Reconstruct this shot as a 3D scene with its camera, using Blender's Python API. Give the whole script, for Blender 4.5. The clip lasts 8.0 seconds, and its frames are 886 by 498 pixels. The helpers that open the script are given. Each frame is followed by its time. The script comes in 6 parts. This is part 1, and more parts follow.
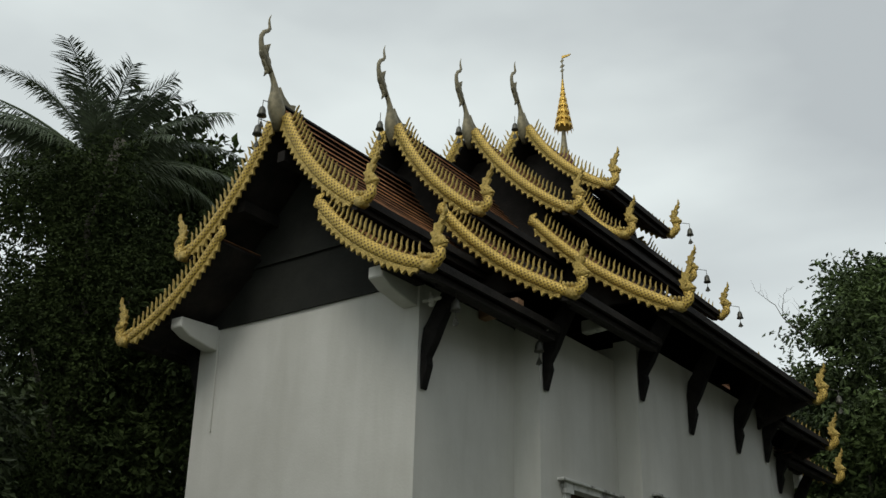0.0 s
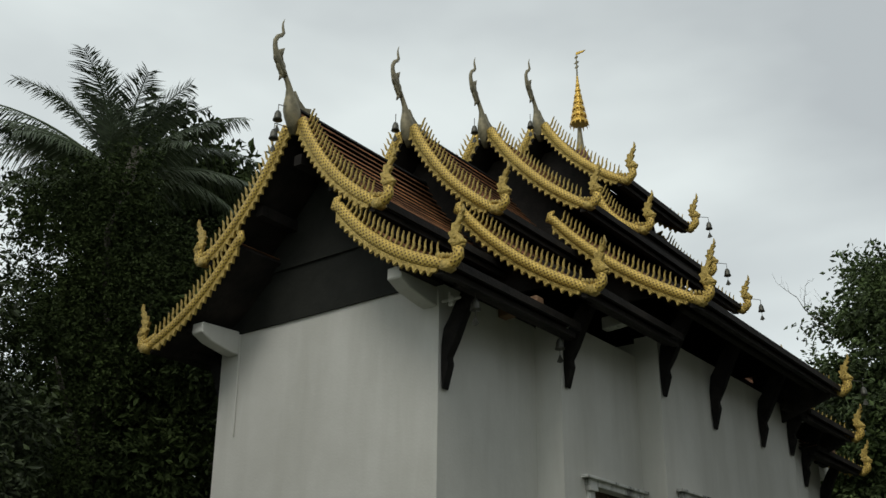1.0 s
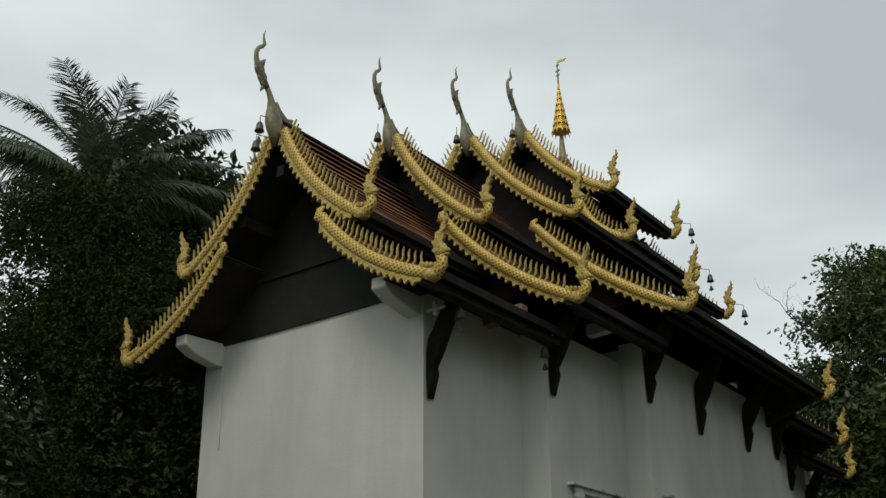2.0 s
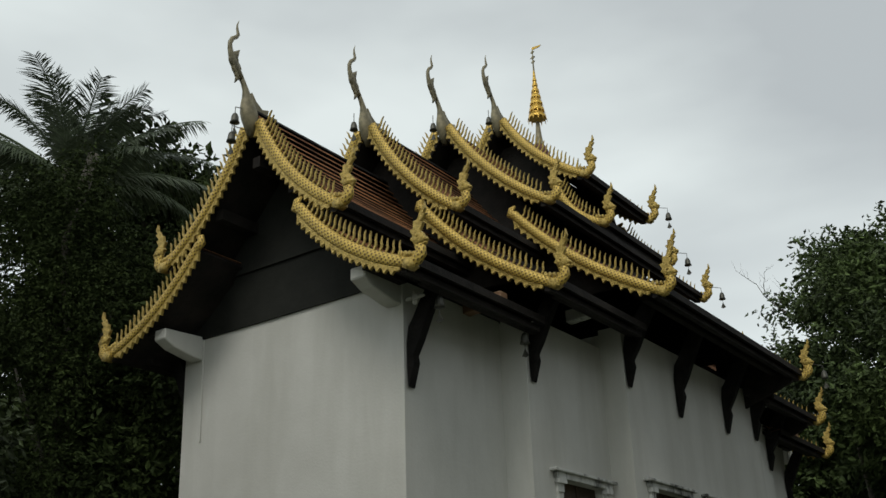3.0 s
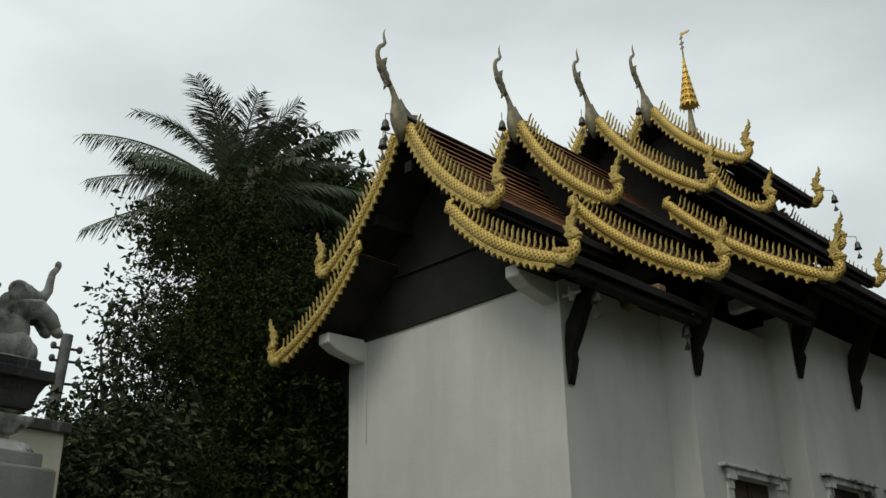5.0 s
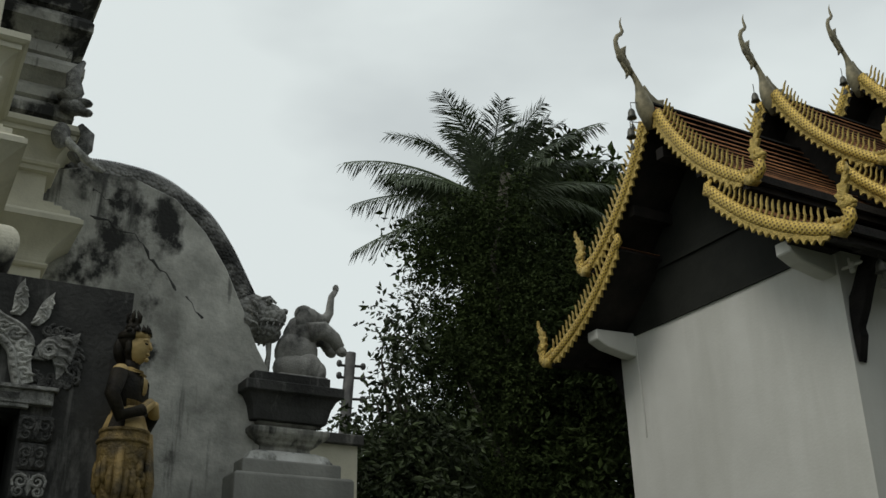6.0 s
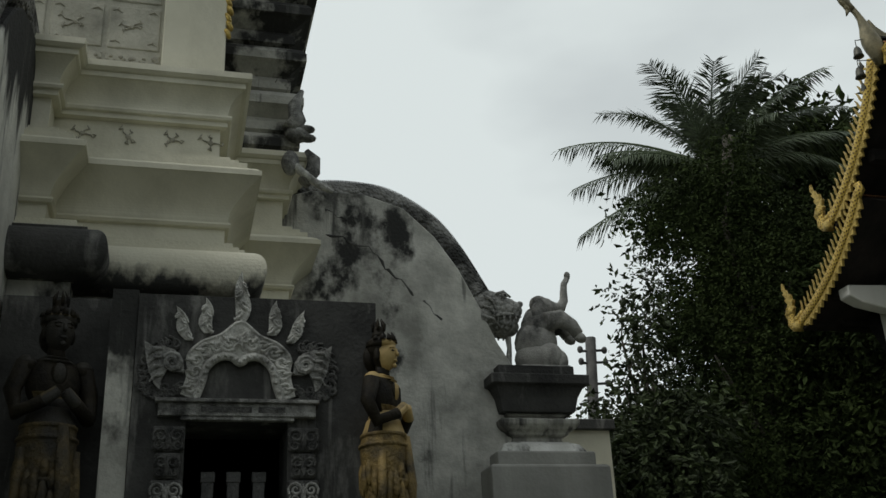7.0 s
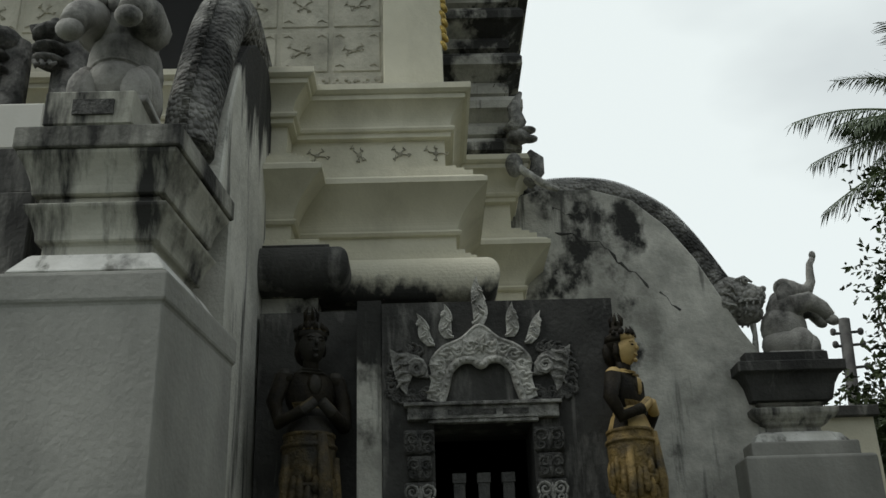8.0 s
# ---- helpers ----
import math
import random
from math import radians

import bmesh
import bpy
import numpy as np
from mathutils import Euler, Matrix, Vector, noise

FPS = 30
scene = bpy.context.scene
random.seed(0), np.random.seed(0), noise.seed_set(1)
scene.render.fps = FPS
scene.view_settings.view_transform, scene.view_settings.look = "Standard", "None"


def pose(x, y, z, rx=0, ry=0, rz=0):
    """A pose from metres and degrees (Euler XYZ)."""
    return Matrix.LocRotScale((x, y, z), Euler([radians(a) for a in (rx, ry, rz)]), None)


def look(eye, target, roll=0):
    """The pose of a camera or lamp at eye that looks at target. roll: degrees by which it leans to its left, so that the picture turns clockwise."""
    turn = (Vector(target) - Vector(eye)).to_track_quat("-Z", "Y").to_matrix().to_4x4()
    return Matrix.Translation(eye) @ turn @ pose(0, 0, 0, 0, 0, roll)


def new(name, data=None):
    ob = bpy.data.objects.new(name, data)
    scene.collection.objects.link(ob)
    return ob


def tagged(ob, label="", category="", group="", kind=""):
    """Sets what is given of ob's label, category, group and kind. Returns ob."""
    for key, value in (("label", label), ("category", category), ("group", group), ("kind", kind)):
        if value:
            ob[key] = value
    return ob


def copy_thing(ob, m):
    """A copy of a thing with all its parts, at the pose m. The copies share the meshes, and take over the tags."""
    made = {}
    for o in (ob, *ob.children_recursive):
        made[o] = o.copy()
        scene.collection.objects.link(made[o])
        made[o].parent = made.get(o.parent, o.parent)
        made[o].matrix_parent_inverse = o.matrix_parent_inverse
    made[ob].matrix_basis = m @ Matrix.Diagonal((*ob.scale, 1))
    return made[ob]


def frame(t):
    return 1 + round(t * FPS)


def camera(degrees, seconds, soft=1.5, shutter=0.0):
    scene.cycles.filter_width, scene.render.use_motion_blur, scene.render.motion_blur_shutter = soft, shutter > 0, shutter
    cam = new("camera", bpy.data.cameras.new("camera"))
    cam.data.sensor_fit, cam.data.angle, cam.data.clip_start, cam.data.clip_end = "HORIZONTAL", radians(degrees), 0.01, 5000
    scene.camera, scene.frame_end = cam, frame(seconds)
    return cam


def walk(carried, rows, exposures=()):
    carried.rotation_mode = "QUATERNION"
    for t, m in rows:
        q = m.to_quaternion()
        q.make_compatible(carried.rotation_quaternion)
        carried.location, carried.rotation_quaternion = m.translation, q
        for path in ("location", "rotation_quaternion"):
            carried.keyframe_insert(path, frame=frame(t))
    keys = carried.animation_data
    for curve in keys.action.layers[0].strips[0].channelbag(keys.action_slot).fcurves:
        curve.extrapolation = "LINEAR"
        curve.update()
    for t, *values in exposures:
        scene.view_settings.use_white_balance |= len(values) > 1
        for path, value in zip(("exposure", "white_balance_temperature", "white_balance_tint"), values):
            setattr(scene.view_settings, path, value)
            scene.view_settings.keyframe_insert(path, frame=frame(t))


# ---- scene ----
# the camera stands on the spot and turns
cam = camera(47.24, 8.0)
PATH = [
    (0, pose(0, 0, 1.6, 112.92, -1.50, 36.10)),
    (0.5, pose(0, 0, 1.6, 112.04, -1.92, 36.90)),
    (1, pose(0, 0, 1.6, 112.88, -0.68, 37.57)),
    (1.5, pose(0, 0, 1.6, 113.14, -0.56, 37.36)),
    (2.8, pose(0, 0, 1.6, 113.25, 1.90, 36.44)),
    (3, pose(0, 0, 1.6, 112.74, 1.76, 36.29)),
    (3.5, pose(0, 0, 1.6, 112.44, 0.63, 35.33)),
    (4, pose(0, 0, 1.6, 112.10, -0.06, 33.98)),
    (4.5, pose(0, 0, 1.6, 112.68, 0.56, 34.60)),
    (4.6, pose(0, 0, 1.6, 112.59, 0.92, 36.46)),
    (4.7, pose(0, 0, 1.6, 112.68, 0.95, 37.75)),
    (4.8, pose(0, 0, 1.6, 112.88, 1.09, 40.88)),
    (4.9, pose(0, 0, 1.6, 112.80, 1.04, 43.07)),
    (5, pose(0, 0, 1.6, 112.82, 0.74, 45.27)),
    (5.2, pose(0, 0, 1.6, 112.91, 0.56, 48.62)),
    (6.3, pose(0, 0, 1.6, 112.83, 1.14, 65.31)),
    (6.5, pose(0, 0, 1.6, 112.73, 1.52, 67.89)),
    (7, pose(0, 0, 1.6, 112.70, 2.60, 75.71)),
    (7.5, pose(0, 0, 1.6, 113.00, 2.57, 82.31)),
    (8, pose(0, 0, 1.6, 113.12, 1.77, 89.45)),
]
walk(cam, PATH, exposures=[(0, 0.03), (2.8, 0.02), (4.5, 0.05), (5.1, 0.07), (6.5, -0.13), (7.0, -0.10), (7.5, 0.04), (8.0, 0.15)])

# ---- sky and sun ----
world = bpy.data.worlds.new("overcast")
scene.world = world
world.use_nodes = True
wn, wl = world.node_tree.nodes, world.node_tree.links
wn.clear()
w_out = wn.new("ShaderNodeOutputWorld")
w_add = wn.new("ShaderNodeAddShader")
w_sky = wn.new("ShaderNodeTexSky")
w_sky.sky_type = "NISHITA"
w_sky.sun_disc = False
w_sky.sun_elevation, w_sky.sun_rotation = radians(53), radians(166)
w_blue = wn.new("ShaderNodeBackground")
w_blue.inputs["Strength"].default_value = 0.008
w_grey = wn.new("ShaderNodeBackground")
w_grey.inputs["Strength"].default_value = 0.92
w_tc = wn.new("ShaderNodeTexCoord")
w_map = wn.new("ShaderNodeMapping")
w_map.inputs["Scale"].default_value = (1.0, 1.0, 2.6)
w_noise = wn.new("ShaderNodeTexNoise")
w_noise.inputs["Scale"].default_value = 1.7
w_noise.inputs["Detail"].default_value = 5
w_noise.inputs["Roughness"].default_value = 0.45
w_ramp = wn.new("ShaderNodeValToRGB")
w_ramp.color_ramp.elements[0].position = 0.36
w_ramp.color_ramp.elements[0].color = (0.505, 0.545, 0.555, 1)
w_ramp.color_ramp.elements[1].position = 0.60
w_ramp.color_ramp.elements[1].color = (0.80, 0.865, 0.85, 1)
w_dot = wn.new("ShaderNodeVectorMath")
w_dot.operation = "DOT_PRODUCT"
w_dot.inputs[1].default_value = (-0.28, -0.16, -0.05)
w_sum = wn.new("ShaderNodeMath")
wl.new(w_tc.outputs["Generated"], w_map.inputs["Vector"])
wl.new(w_map.outputs["Vector"], w_noise.inputs["Vector"])
wl.new(w_tc.outputs["Generated"], w_dot.inputs[0])
wl.new(w_noise.outputs["Fac"], w_sum.inputs[0])
wl.new(w_dot.outputs["Value"], w_sum.inputs[1])
wl.new(w_sum.outputs["Value"], w_ramp.inputs["Fac"])
wl.new(w_ramp.outputs["Color"], w_grey.inputs["Color"])
wl.new(w_sky.outputs["Color"], w_blue.inputs["Color"])
wl.new(w_blue.outputs["Background"], w_add.inputs[0])
wl.new(w_grey.outputs["Background"], w_add.inputs[1])
wl.new(w_add.outputs["Shader"], w_out.inputs["Surface"])

sun = new("sun", bpy.data.lights.new("sun", "SUN"))
sun.data.energy, sun.data.angle, sun.data.color = 0.95, radians(25), (1.0, 0.97, 0.92)
sun.matrix_world = look((5, -20, 27), (0, 0, 0))


# ---- materials ----
def surface(name, dark, light, scale=3.0, rough=0.8, metal=0.0, bump=0.3, fine=60.0,
            stain=None, amount=0.5, soft=0.12, stretch=(1, 1, 1), stain_scale=1.0, stain_detail=8, island=0.0, each=0.0, rise=None, runs=None):
    """A mottled surface: two scales of tone, fine relief, and stains with ragged edges."""
    m = bpy.data.materials.new(name)
    m.use_nodes = True
    n, k = m.node_tree.nodes, m.node_tree.links
    b = n["Principled BSDF"]
    b.inputs["Roughness"].default_value, b.inputs["Metallic"].default_value = rough, metal
    tc = n.new("ShaderNodeTexCoord")
    big = n.new("ShaderNodeTexNoise")
    big.inputs["Scale"].default_value, big.inputs["Detail"].default_value, big.inputs["Roughness"].default_value = scale, 7, 0.62
    k.new(tc.outputs["Object"], big.inputs["Vector"])
    ramp = n.new("ShaderNodeValToRGB")
    ramp.color_ramp.elements[0].position, ramp.color_ramp.elements[1].position = 0.34, 0.66
    ramp.color_ramp.elements[0].color, ramp.color_ramp.elements[1].color = (*dark, 1), (*light, 1)
    k.new(big.outputs["Fac"], ramp.inputs["Fac"])
    colour = ramp.outputs["Color"]
    if stain:
        mp = n.new("ShaderNodeMapping")
        mp.inputs["Scale"].default_value = stretch
        mp.inputs["Location"].default_value = (3.1, 7.7, 1.3)
        st = n.new("ShaderNodeTexNoise")
        st.inputs["Scale"].default_value, st.inputs["Detail"].default_value, st.inputs["Roughness"].default_value = stain_scale, stain_detail, 0.62
        k.new(tc.outputs["Object"], mp.inputs["Vector"])
        k.new(mp.outputs["Vector"], st.inputs["Vector"])
        sr = n.new("ShaderNodeValToRGB")
        sr.color_ramp.elements[0].position, sr.color_ramp.elements[1].position = 1 - amount - soft, 1 - amount + soft
        level = st.outputs["Fac"]
        if rise:                          # grime gathers on the weathered heads of old masonry
            xyz, lift, both = n.new("ShaderNodeSeparateXYZ"), n.new("ShaderNodeMapRange"), n.new("ShaderNodeMath")
            k.new(tc.outputs["Object"], xyz.inputs[0])
            k.new(xyz.outputs["Z"], lift.inputs["Value"])
            for key, value in zip(("From Min", "From Max", "To Min", "To Max"), rise):
                lift.inputs[key].default_value = value
            k.new(level, both.inputs[0])
            k.new(lift.outputs["Result"], both.inputs[1])
            level = both.outputs["Value"]
        k.new(level, sr.inputs["Fac"])
        mx = n.new("ShaderNodeMix")
        mx.data_type = "RGBA"
        k.new(sr.outputs["Color"], mx.inputs["Factor"])
        k.new(colour, mx.inputs[6])
        mx.inputs[7].default_value = (*stain, 1)
        colour = mx.outputs[2]
    if runs:                              # narrow dark runs below ledges
        m2, n2, r2, x2 = n.new("ShaderNodeMapping"), n.new("ShaderNodeTexNoise"), n.new("ShaderNodeValToRGB"), n.new("ShaderNodeMix")
        m2.inputs["Scale"].default_value = (5.0, 5.0, 0.45)
        n2.inputs["Scale"].default_value, n2.inputs["Detail"].default_value, n2.inputs["Roughness"].default_value = 1.3, 9, 0.6
        k.new(tc.outputs["Object"], m2.inputs["Vector"])
        k.new(m2.outputs["Vector"], n2.inputs["Vector"])
        r2.color_ramp.elements[0].position, r2.color_ramp.elements[1].position = 1 - runs[1] - 0.03, 1 - runs[1] + 0.07
        k.new(n2.outputs["Fac"], r2.inputs["Fac"])
        x2.data_type = "RGBA"
        k.new(r2.outputs["Color"], x2.inputs["Factor"])
        k.new(colour, x2.inputs[6])
        x2.inputs[7].default_value = (*runs[0], 1)
        colour = x2.outputs[2]
    if island or each:
        src = n.new("ShaderNodeNewGeometry") if island else n.new("ShaderNodeObjectInfo")
        rnd = src.outputs["Random Per Island"] if island else src.outputs["Random"]
        mr = n.new("ShaderNodeMapRange")
        span = island or each
        mr.inputs["To Min"].default_value, mr.inputs["To Max"].default_value = 1 - span, 1 + span
        k.new(rnd, mr.inputs["Value"])
        hs = n.new("ShaderNodeHueSaturation")
        k.new(mr.outputs["Result"], hs.inputs["Value"])
        k.new(colour, hs.inputs["Color"])
        colour = hs.outputs["Color"]
    k.new(colour, b.inputs["Base Color"])
    if bump:
        fn = n.new("ShaderNodeTexNoise")
        fn.inputs["Scale"].default_value, fn.inputs["Detail"].default_value = fine, 5
        k.new(tc.outputs["Object"], fn.inputs["Vector"])
        bp = n.new("ShaderNodeBump")
        bp.inputs["Strength"].default_value, bp.inputs["Distance"].default_value = bump, 0.02
        k.new(fn.outputs["Fac"], bp.inputs["Height"])
        k.new(bp.outputs["Normal"], b.inputs["Normal"])
    return m


def mosaic(name, gold, spot, size):
    """Gold scales with a dark mirror chip in each, along the length of a body (its UV is in metres)."""
    m = surface(name, tuple(c * 0.72 for c in gold), gold, 9, 0.45, 0.35, 0.0)
    n, k = m.node_tree.nodes, m.node_tree.links
    b = n["Principled BSDF"]
    base = b.inputs["Base Color"].links[0].from_socket
    uv = n.new("ShaderNodeUVMap")
    mp = n.new("ShaderNodeMapping")
    mp.inputs["Rotation"].default_value = (0, 0, radians(45))
    mp.inputs["Scale"].default_value = (1 / size, 1 / size, 1)
    k.new(uv.outputs["UV"], mp.inputs["Vector"])
    fr = n.new("ShaderNodeVectorMath")
    fr.operation = "FRACTION"
    k.new(mp.outputs["Vector"], fr.inputs[0])
    sub = n.new("ShaderNodeVectorMath")
    sub.operation = "SUBTRACT"
    sub.inputs[1].default_value = (0.5, 0.5, 0)
    k.new(fr.outputs["Vector"], sub.inputs[0])
    ln = n.new("ShaderNodeVectorMath")
    ln.operation = "LENGTH"
    k.new(sub.outputs["Vector"], ln.inputs[0])
    rp = n.new("ShaderNodeValToRGB")
    rp.color_ramp.elements[0].position, rp.color_ramp.elements[1].position = 0.22, 0.32
    k.new(ln.outputs["Value"], rp.inputs["Fac"])
    mx = n.new("ShaderNodeMix")
    mx.data_type = "RGBA"
    k.new(rp.outputs["Color"], mx.inputs["Factor"])
    mx.inputs[6].default_value = (*spot, 1)
    k.new(base, mx.inputs[7])
    k.new(mx.outputs[2], b.inputs["Base Color"])
    bp = n.new("ShaderNodeBump")
    bp.inputs["Strength"].default_value, bp.inputs["Distance"].default_value = 0.6, 0.015
    k.new(ln.outputs["Value"], bp.inputs["Height"])
    bp.invert = True
    k.new(bp.outputs["Normal"], b.inputs["Normal"])
    return m


def scaly(name, dark, light, size):
    """Weathered stucco scales."""
    m = surface(name, dark, light, 4, 0.9, 0, 0.0, stain=(0.025, 0.025, 0.022), amount=0.47, soft=0.06, stain_scale=1.6)
    n, k = m.node_tree.nodes, m.node_tree.links
    b = n["Principled BSDF"]
    tc = n.new("ShaderNodeTexCoord")
    vo = n.new("ShaderNodeTexVoronoi")
    vo.inputs["Scale"].default_value = 1 / size
    k.new(tc.outputs["Object"], vo.inputs["Vector"])
    bp = n.new("ShaderNodeBump")
    bp.inputs["Strength"].default_value, bp.inputs["Distance"].default_value = 1.0, 0.04
    bp.invert = True
    k.new(vo.outputs["Distance"], bp.inputs["Height"])
    k.new(bp.outputs["Normal"], b.inputs["Normal"])
    return m


PLASTER = surface("white_plaster", (0.60, 0.59, 0.535), (0.69, 0.68, 0.625), 0.7, 0.85, 0, 0.12, 35,
                  stain=(0.49, 0.48, 0.42), amount=0.34, soft=0.22, stretch=(1.9, 1.9, 0.28), stain_scale=0.8)
BEAM_PLASTER = surface("beam_plaster", (0.50, 0.50, 0.46), (0.70, 0.70, 0.66), 4, 0.85, 0, 0.3, 40,
                       stain=(0.05, 0.05, 0.044), amount=0.42, soft=0.06, stretch=(1.3, 1.3, 0.8), stain_scale=1.5, runs=((0.14, 0.14, 0.12), 0.40))
SOOTY = surface("sooty_plaster", (0.22, 0.217, 0.19), (0.50, 0.49, 0.43), 1.5, 0.9, 0, 0.5, 30,
                stain=(0.022, 0.022, 0.02), amount=0.475, soft=0.07, stretch=(1.6, 1.6, 0.5), stain_scale=1.3, stain_detail=10, runs=((0.06, 0.06, 0.054), 0.42))
GREY_SHAFT = surface("grey_shaft_plaster", (0.27, 0.27, 0.245), (0.42, 0.415, 0.375), 0.8, 0.9, 0, 0.3, 30,
                     stain=(0.15, 0.15, 0.135), amount=0.40, soft=0.16, stretch=(1.2, 1.2, 0.4), stain_scale=0.8, stain_detail=10)
PALE_STUCCO = surface("pale_carved_stucco", (0.34, 0.335, 0.30), (0.66, 0.65, 0.60), 12, 0.9, 0, 0.8, 60,
                      stain=(0.05, 0.05, 0.045), amount=0.40, stain_scale=6)
RELIEF = surface("cream_relief", (0.24, 0.23, 0.18), (0.44, 0.42, 0.335), 12, 0.9, 0, 0.6, 50)
CREAM = surface("cream_plaster", (0.60, 0.575, 0.45), (0.74, 0.71, 0.57), 1.3, 0.85, 0, 0.15, 40,
                stain=(0.46, 0.44, 0.34), amount=0.36, soft=0.16, stretch=(1.5, 1.5, 0.8), stain_scale=1.2)
WALL_CREAM = surface("worn_panel_plaster", (0.37, 0.355, 0.285), (0.52, 0.50, 0.41), 3.0, 0.9, 0, 0.5, 30,
                     stain=(0.24, 0.235, 0.19), amount=0.40, soft=0.10, stain_scale=2.5, stain_detail=10)
TORUS_CREAM = surface("stained_cream_plaster", (0.58, 0.555, 0.43), (0.72, 0.69, 0.555), 1.3, 0.85, 0, 0.3, 40,
                      stain=(0.05, 0.05, 0.045), amount=0.40, soft=0.07, stretch=(1.2, 1.2, 0.8), stain_scale=2.2, stain_detail=10, rise=(4.10, 4.40, 0.20, -0.16))
GRIMY = surface("grimy_plaster", (0.33, 0.325, 0.285), (0.62, 0.61, 0.54), 2.2, 0.9, 0, 0.5, 30,
                stain=(0.03, 0.03, 0.027), amount=0.47, soft=0.035, stretch=(1.1, 1.1, 0.75), stain_scale=1.1, stain_detail=12, runs=((0.10, 0.10, 0.09), 0.40))
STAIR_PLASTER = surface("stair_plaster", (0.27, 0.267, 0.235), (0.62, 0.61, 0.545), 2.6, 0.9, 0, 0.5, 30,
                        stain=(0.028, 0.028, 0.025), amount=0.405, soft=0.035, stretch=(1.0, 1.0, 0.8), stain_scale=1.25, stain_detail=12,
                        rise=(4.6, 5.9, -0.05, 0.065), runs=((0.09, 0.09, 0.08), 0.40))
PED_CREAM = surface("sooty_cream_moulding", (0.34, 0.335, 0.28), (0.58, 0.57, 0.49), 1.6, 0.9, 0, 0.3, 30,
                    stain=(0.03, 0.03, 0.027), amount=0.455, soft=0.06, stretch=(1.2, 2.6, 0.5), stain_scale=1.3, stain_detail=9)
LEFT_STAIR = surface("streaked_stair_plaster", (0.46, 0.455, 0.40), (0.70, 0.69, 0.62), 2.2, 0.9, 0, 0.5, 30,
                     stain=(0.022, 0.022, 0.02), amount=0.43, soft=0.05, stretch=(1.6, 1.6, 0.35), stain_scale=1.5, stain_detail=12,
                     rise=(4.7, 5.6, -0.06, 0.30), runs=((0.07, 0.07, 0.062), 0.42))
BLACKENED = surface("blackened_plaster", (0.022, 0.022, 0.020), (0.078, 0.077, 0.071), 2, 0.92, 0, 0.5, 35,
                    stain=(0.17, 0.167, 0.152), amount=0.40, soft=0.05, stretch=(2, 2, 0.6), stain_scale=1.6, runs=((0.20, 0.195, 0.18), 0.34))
STUCCO = surface("carved_stucco", (0.17, 0.168, 0.155), (0.46, 0.455, 0.42), 14, 0.9, 0, 0.9, 60,
                 stain=(0.03, 0.03, 0.028), amount=0.45, stain_scale=5)
DARK_STUCCO = surface("dark_carved_stucco", (0.03, 0.03, 0.028), (0.13, 0.128, 0.118), 16, 0.92, 0, 0.9, 60)
BEAST = surface("black_carved_stone", (0.03, 0.03, 0.028), (0.20, 0.197, 0.18), 9, 0.92, 0, 1.0, 30, stain=(0.02, 0.02, 0.018), amount=0.45, stain_scale=5)
ELEPHANT = surface("weathered_statue", (0.24, 0.235, 0.215), (0.42, 0.41, 0.375), 5, 0.9, 0, 0.5, 50,
                   stain=(0.04, 0.04, 0.037), amount=0.45, soft=0.1, stretch=(1.5, 1.5, 1), stain_scale=3)
SCALES = scaly("scaly_stucco", (0.07, 0.069, 0.064), (0.36, 0.355, 0.325), 0.036)
HEAD_SCALES = scaly("pale_scaly_stucco", (0.16, 0.158, 0.145), (0.40, 0.395, 0.36), 0.045)
GOLD = surface("gilt", (0.30, 0.205, 0.04), (0.68, 0.49, 0.13), 26, 0.42, 0.35, 0.9, 70)
BRIGHT_GOLD = surface("bright_gilt", (0.55, 0.33, 0.05), (0.80, 0.52, 0.10), 18, 0.32, 0.55, 0.5, 60)
SCALE_GOLD = mosaic("gilt_mosaic", (0.68, 0.47, 0.10), (0.13, 0.08, 0.022), 0.044)
BRONZE = surface("grey_bronze", (0.13, 0.115, 0.07), (0.33, 0.285, 0.17), 7, 0.5, 0.3, 0.4, 50)
DARK_WOOD = surface("dark_wood", (0.014, 0.0125, 0.011), (0.032, 0.027, 0.023), 3, 0.75, 0, 0.5, 30)
PANEL_WOOD = surface("panel_wood", (0.016, 0.0165, 0.014), (0.029, 0.030, 0.025), 1.5, 0.7, 0, 0.2, 20)
BRACKET_WOOD = surface("bracket_wood", (0.008, 0.0075, 0.007), (0.02, 0.018, 0.016), 6, 0.9, 0, 0.6, 40)
SHUTTER = surface("shutter_wood", (0.03, 0.018, 0.010), (0.075, 0.045, 0.025), 5, 0.7, 0, 0.4, 30, stretch=(4, 4, 0.5))
BROWN_WOOD = surface("brown_wood", (0.16, 0.085, 0.04), (0.26, 0.15, 0.08), 6, 0.7, 0, 0.4, 40)
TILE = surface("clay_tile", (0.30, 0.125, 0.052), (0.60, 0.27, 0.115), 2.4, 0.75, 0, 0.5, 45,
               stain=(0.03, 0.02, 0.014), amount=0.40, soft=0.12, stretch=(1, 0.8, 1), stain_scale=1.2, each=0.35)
AGED_SHADE_TILE = surface("aged_shade_tile", (0.03, 0.015, 0.010), (0.095, 0.042, 0.022), 2.4, 0.85, 0, 0.5, 45,
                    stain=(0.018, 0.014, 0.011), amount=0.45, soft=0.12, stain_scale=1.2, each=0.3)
BELL = surface("bell_bronze", (0.06, 0.06, 0.05), (0.13, 0.125, 0.10), 12, 0.5, 0.6, 0.2)
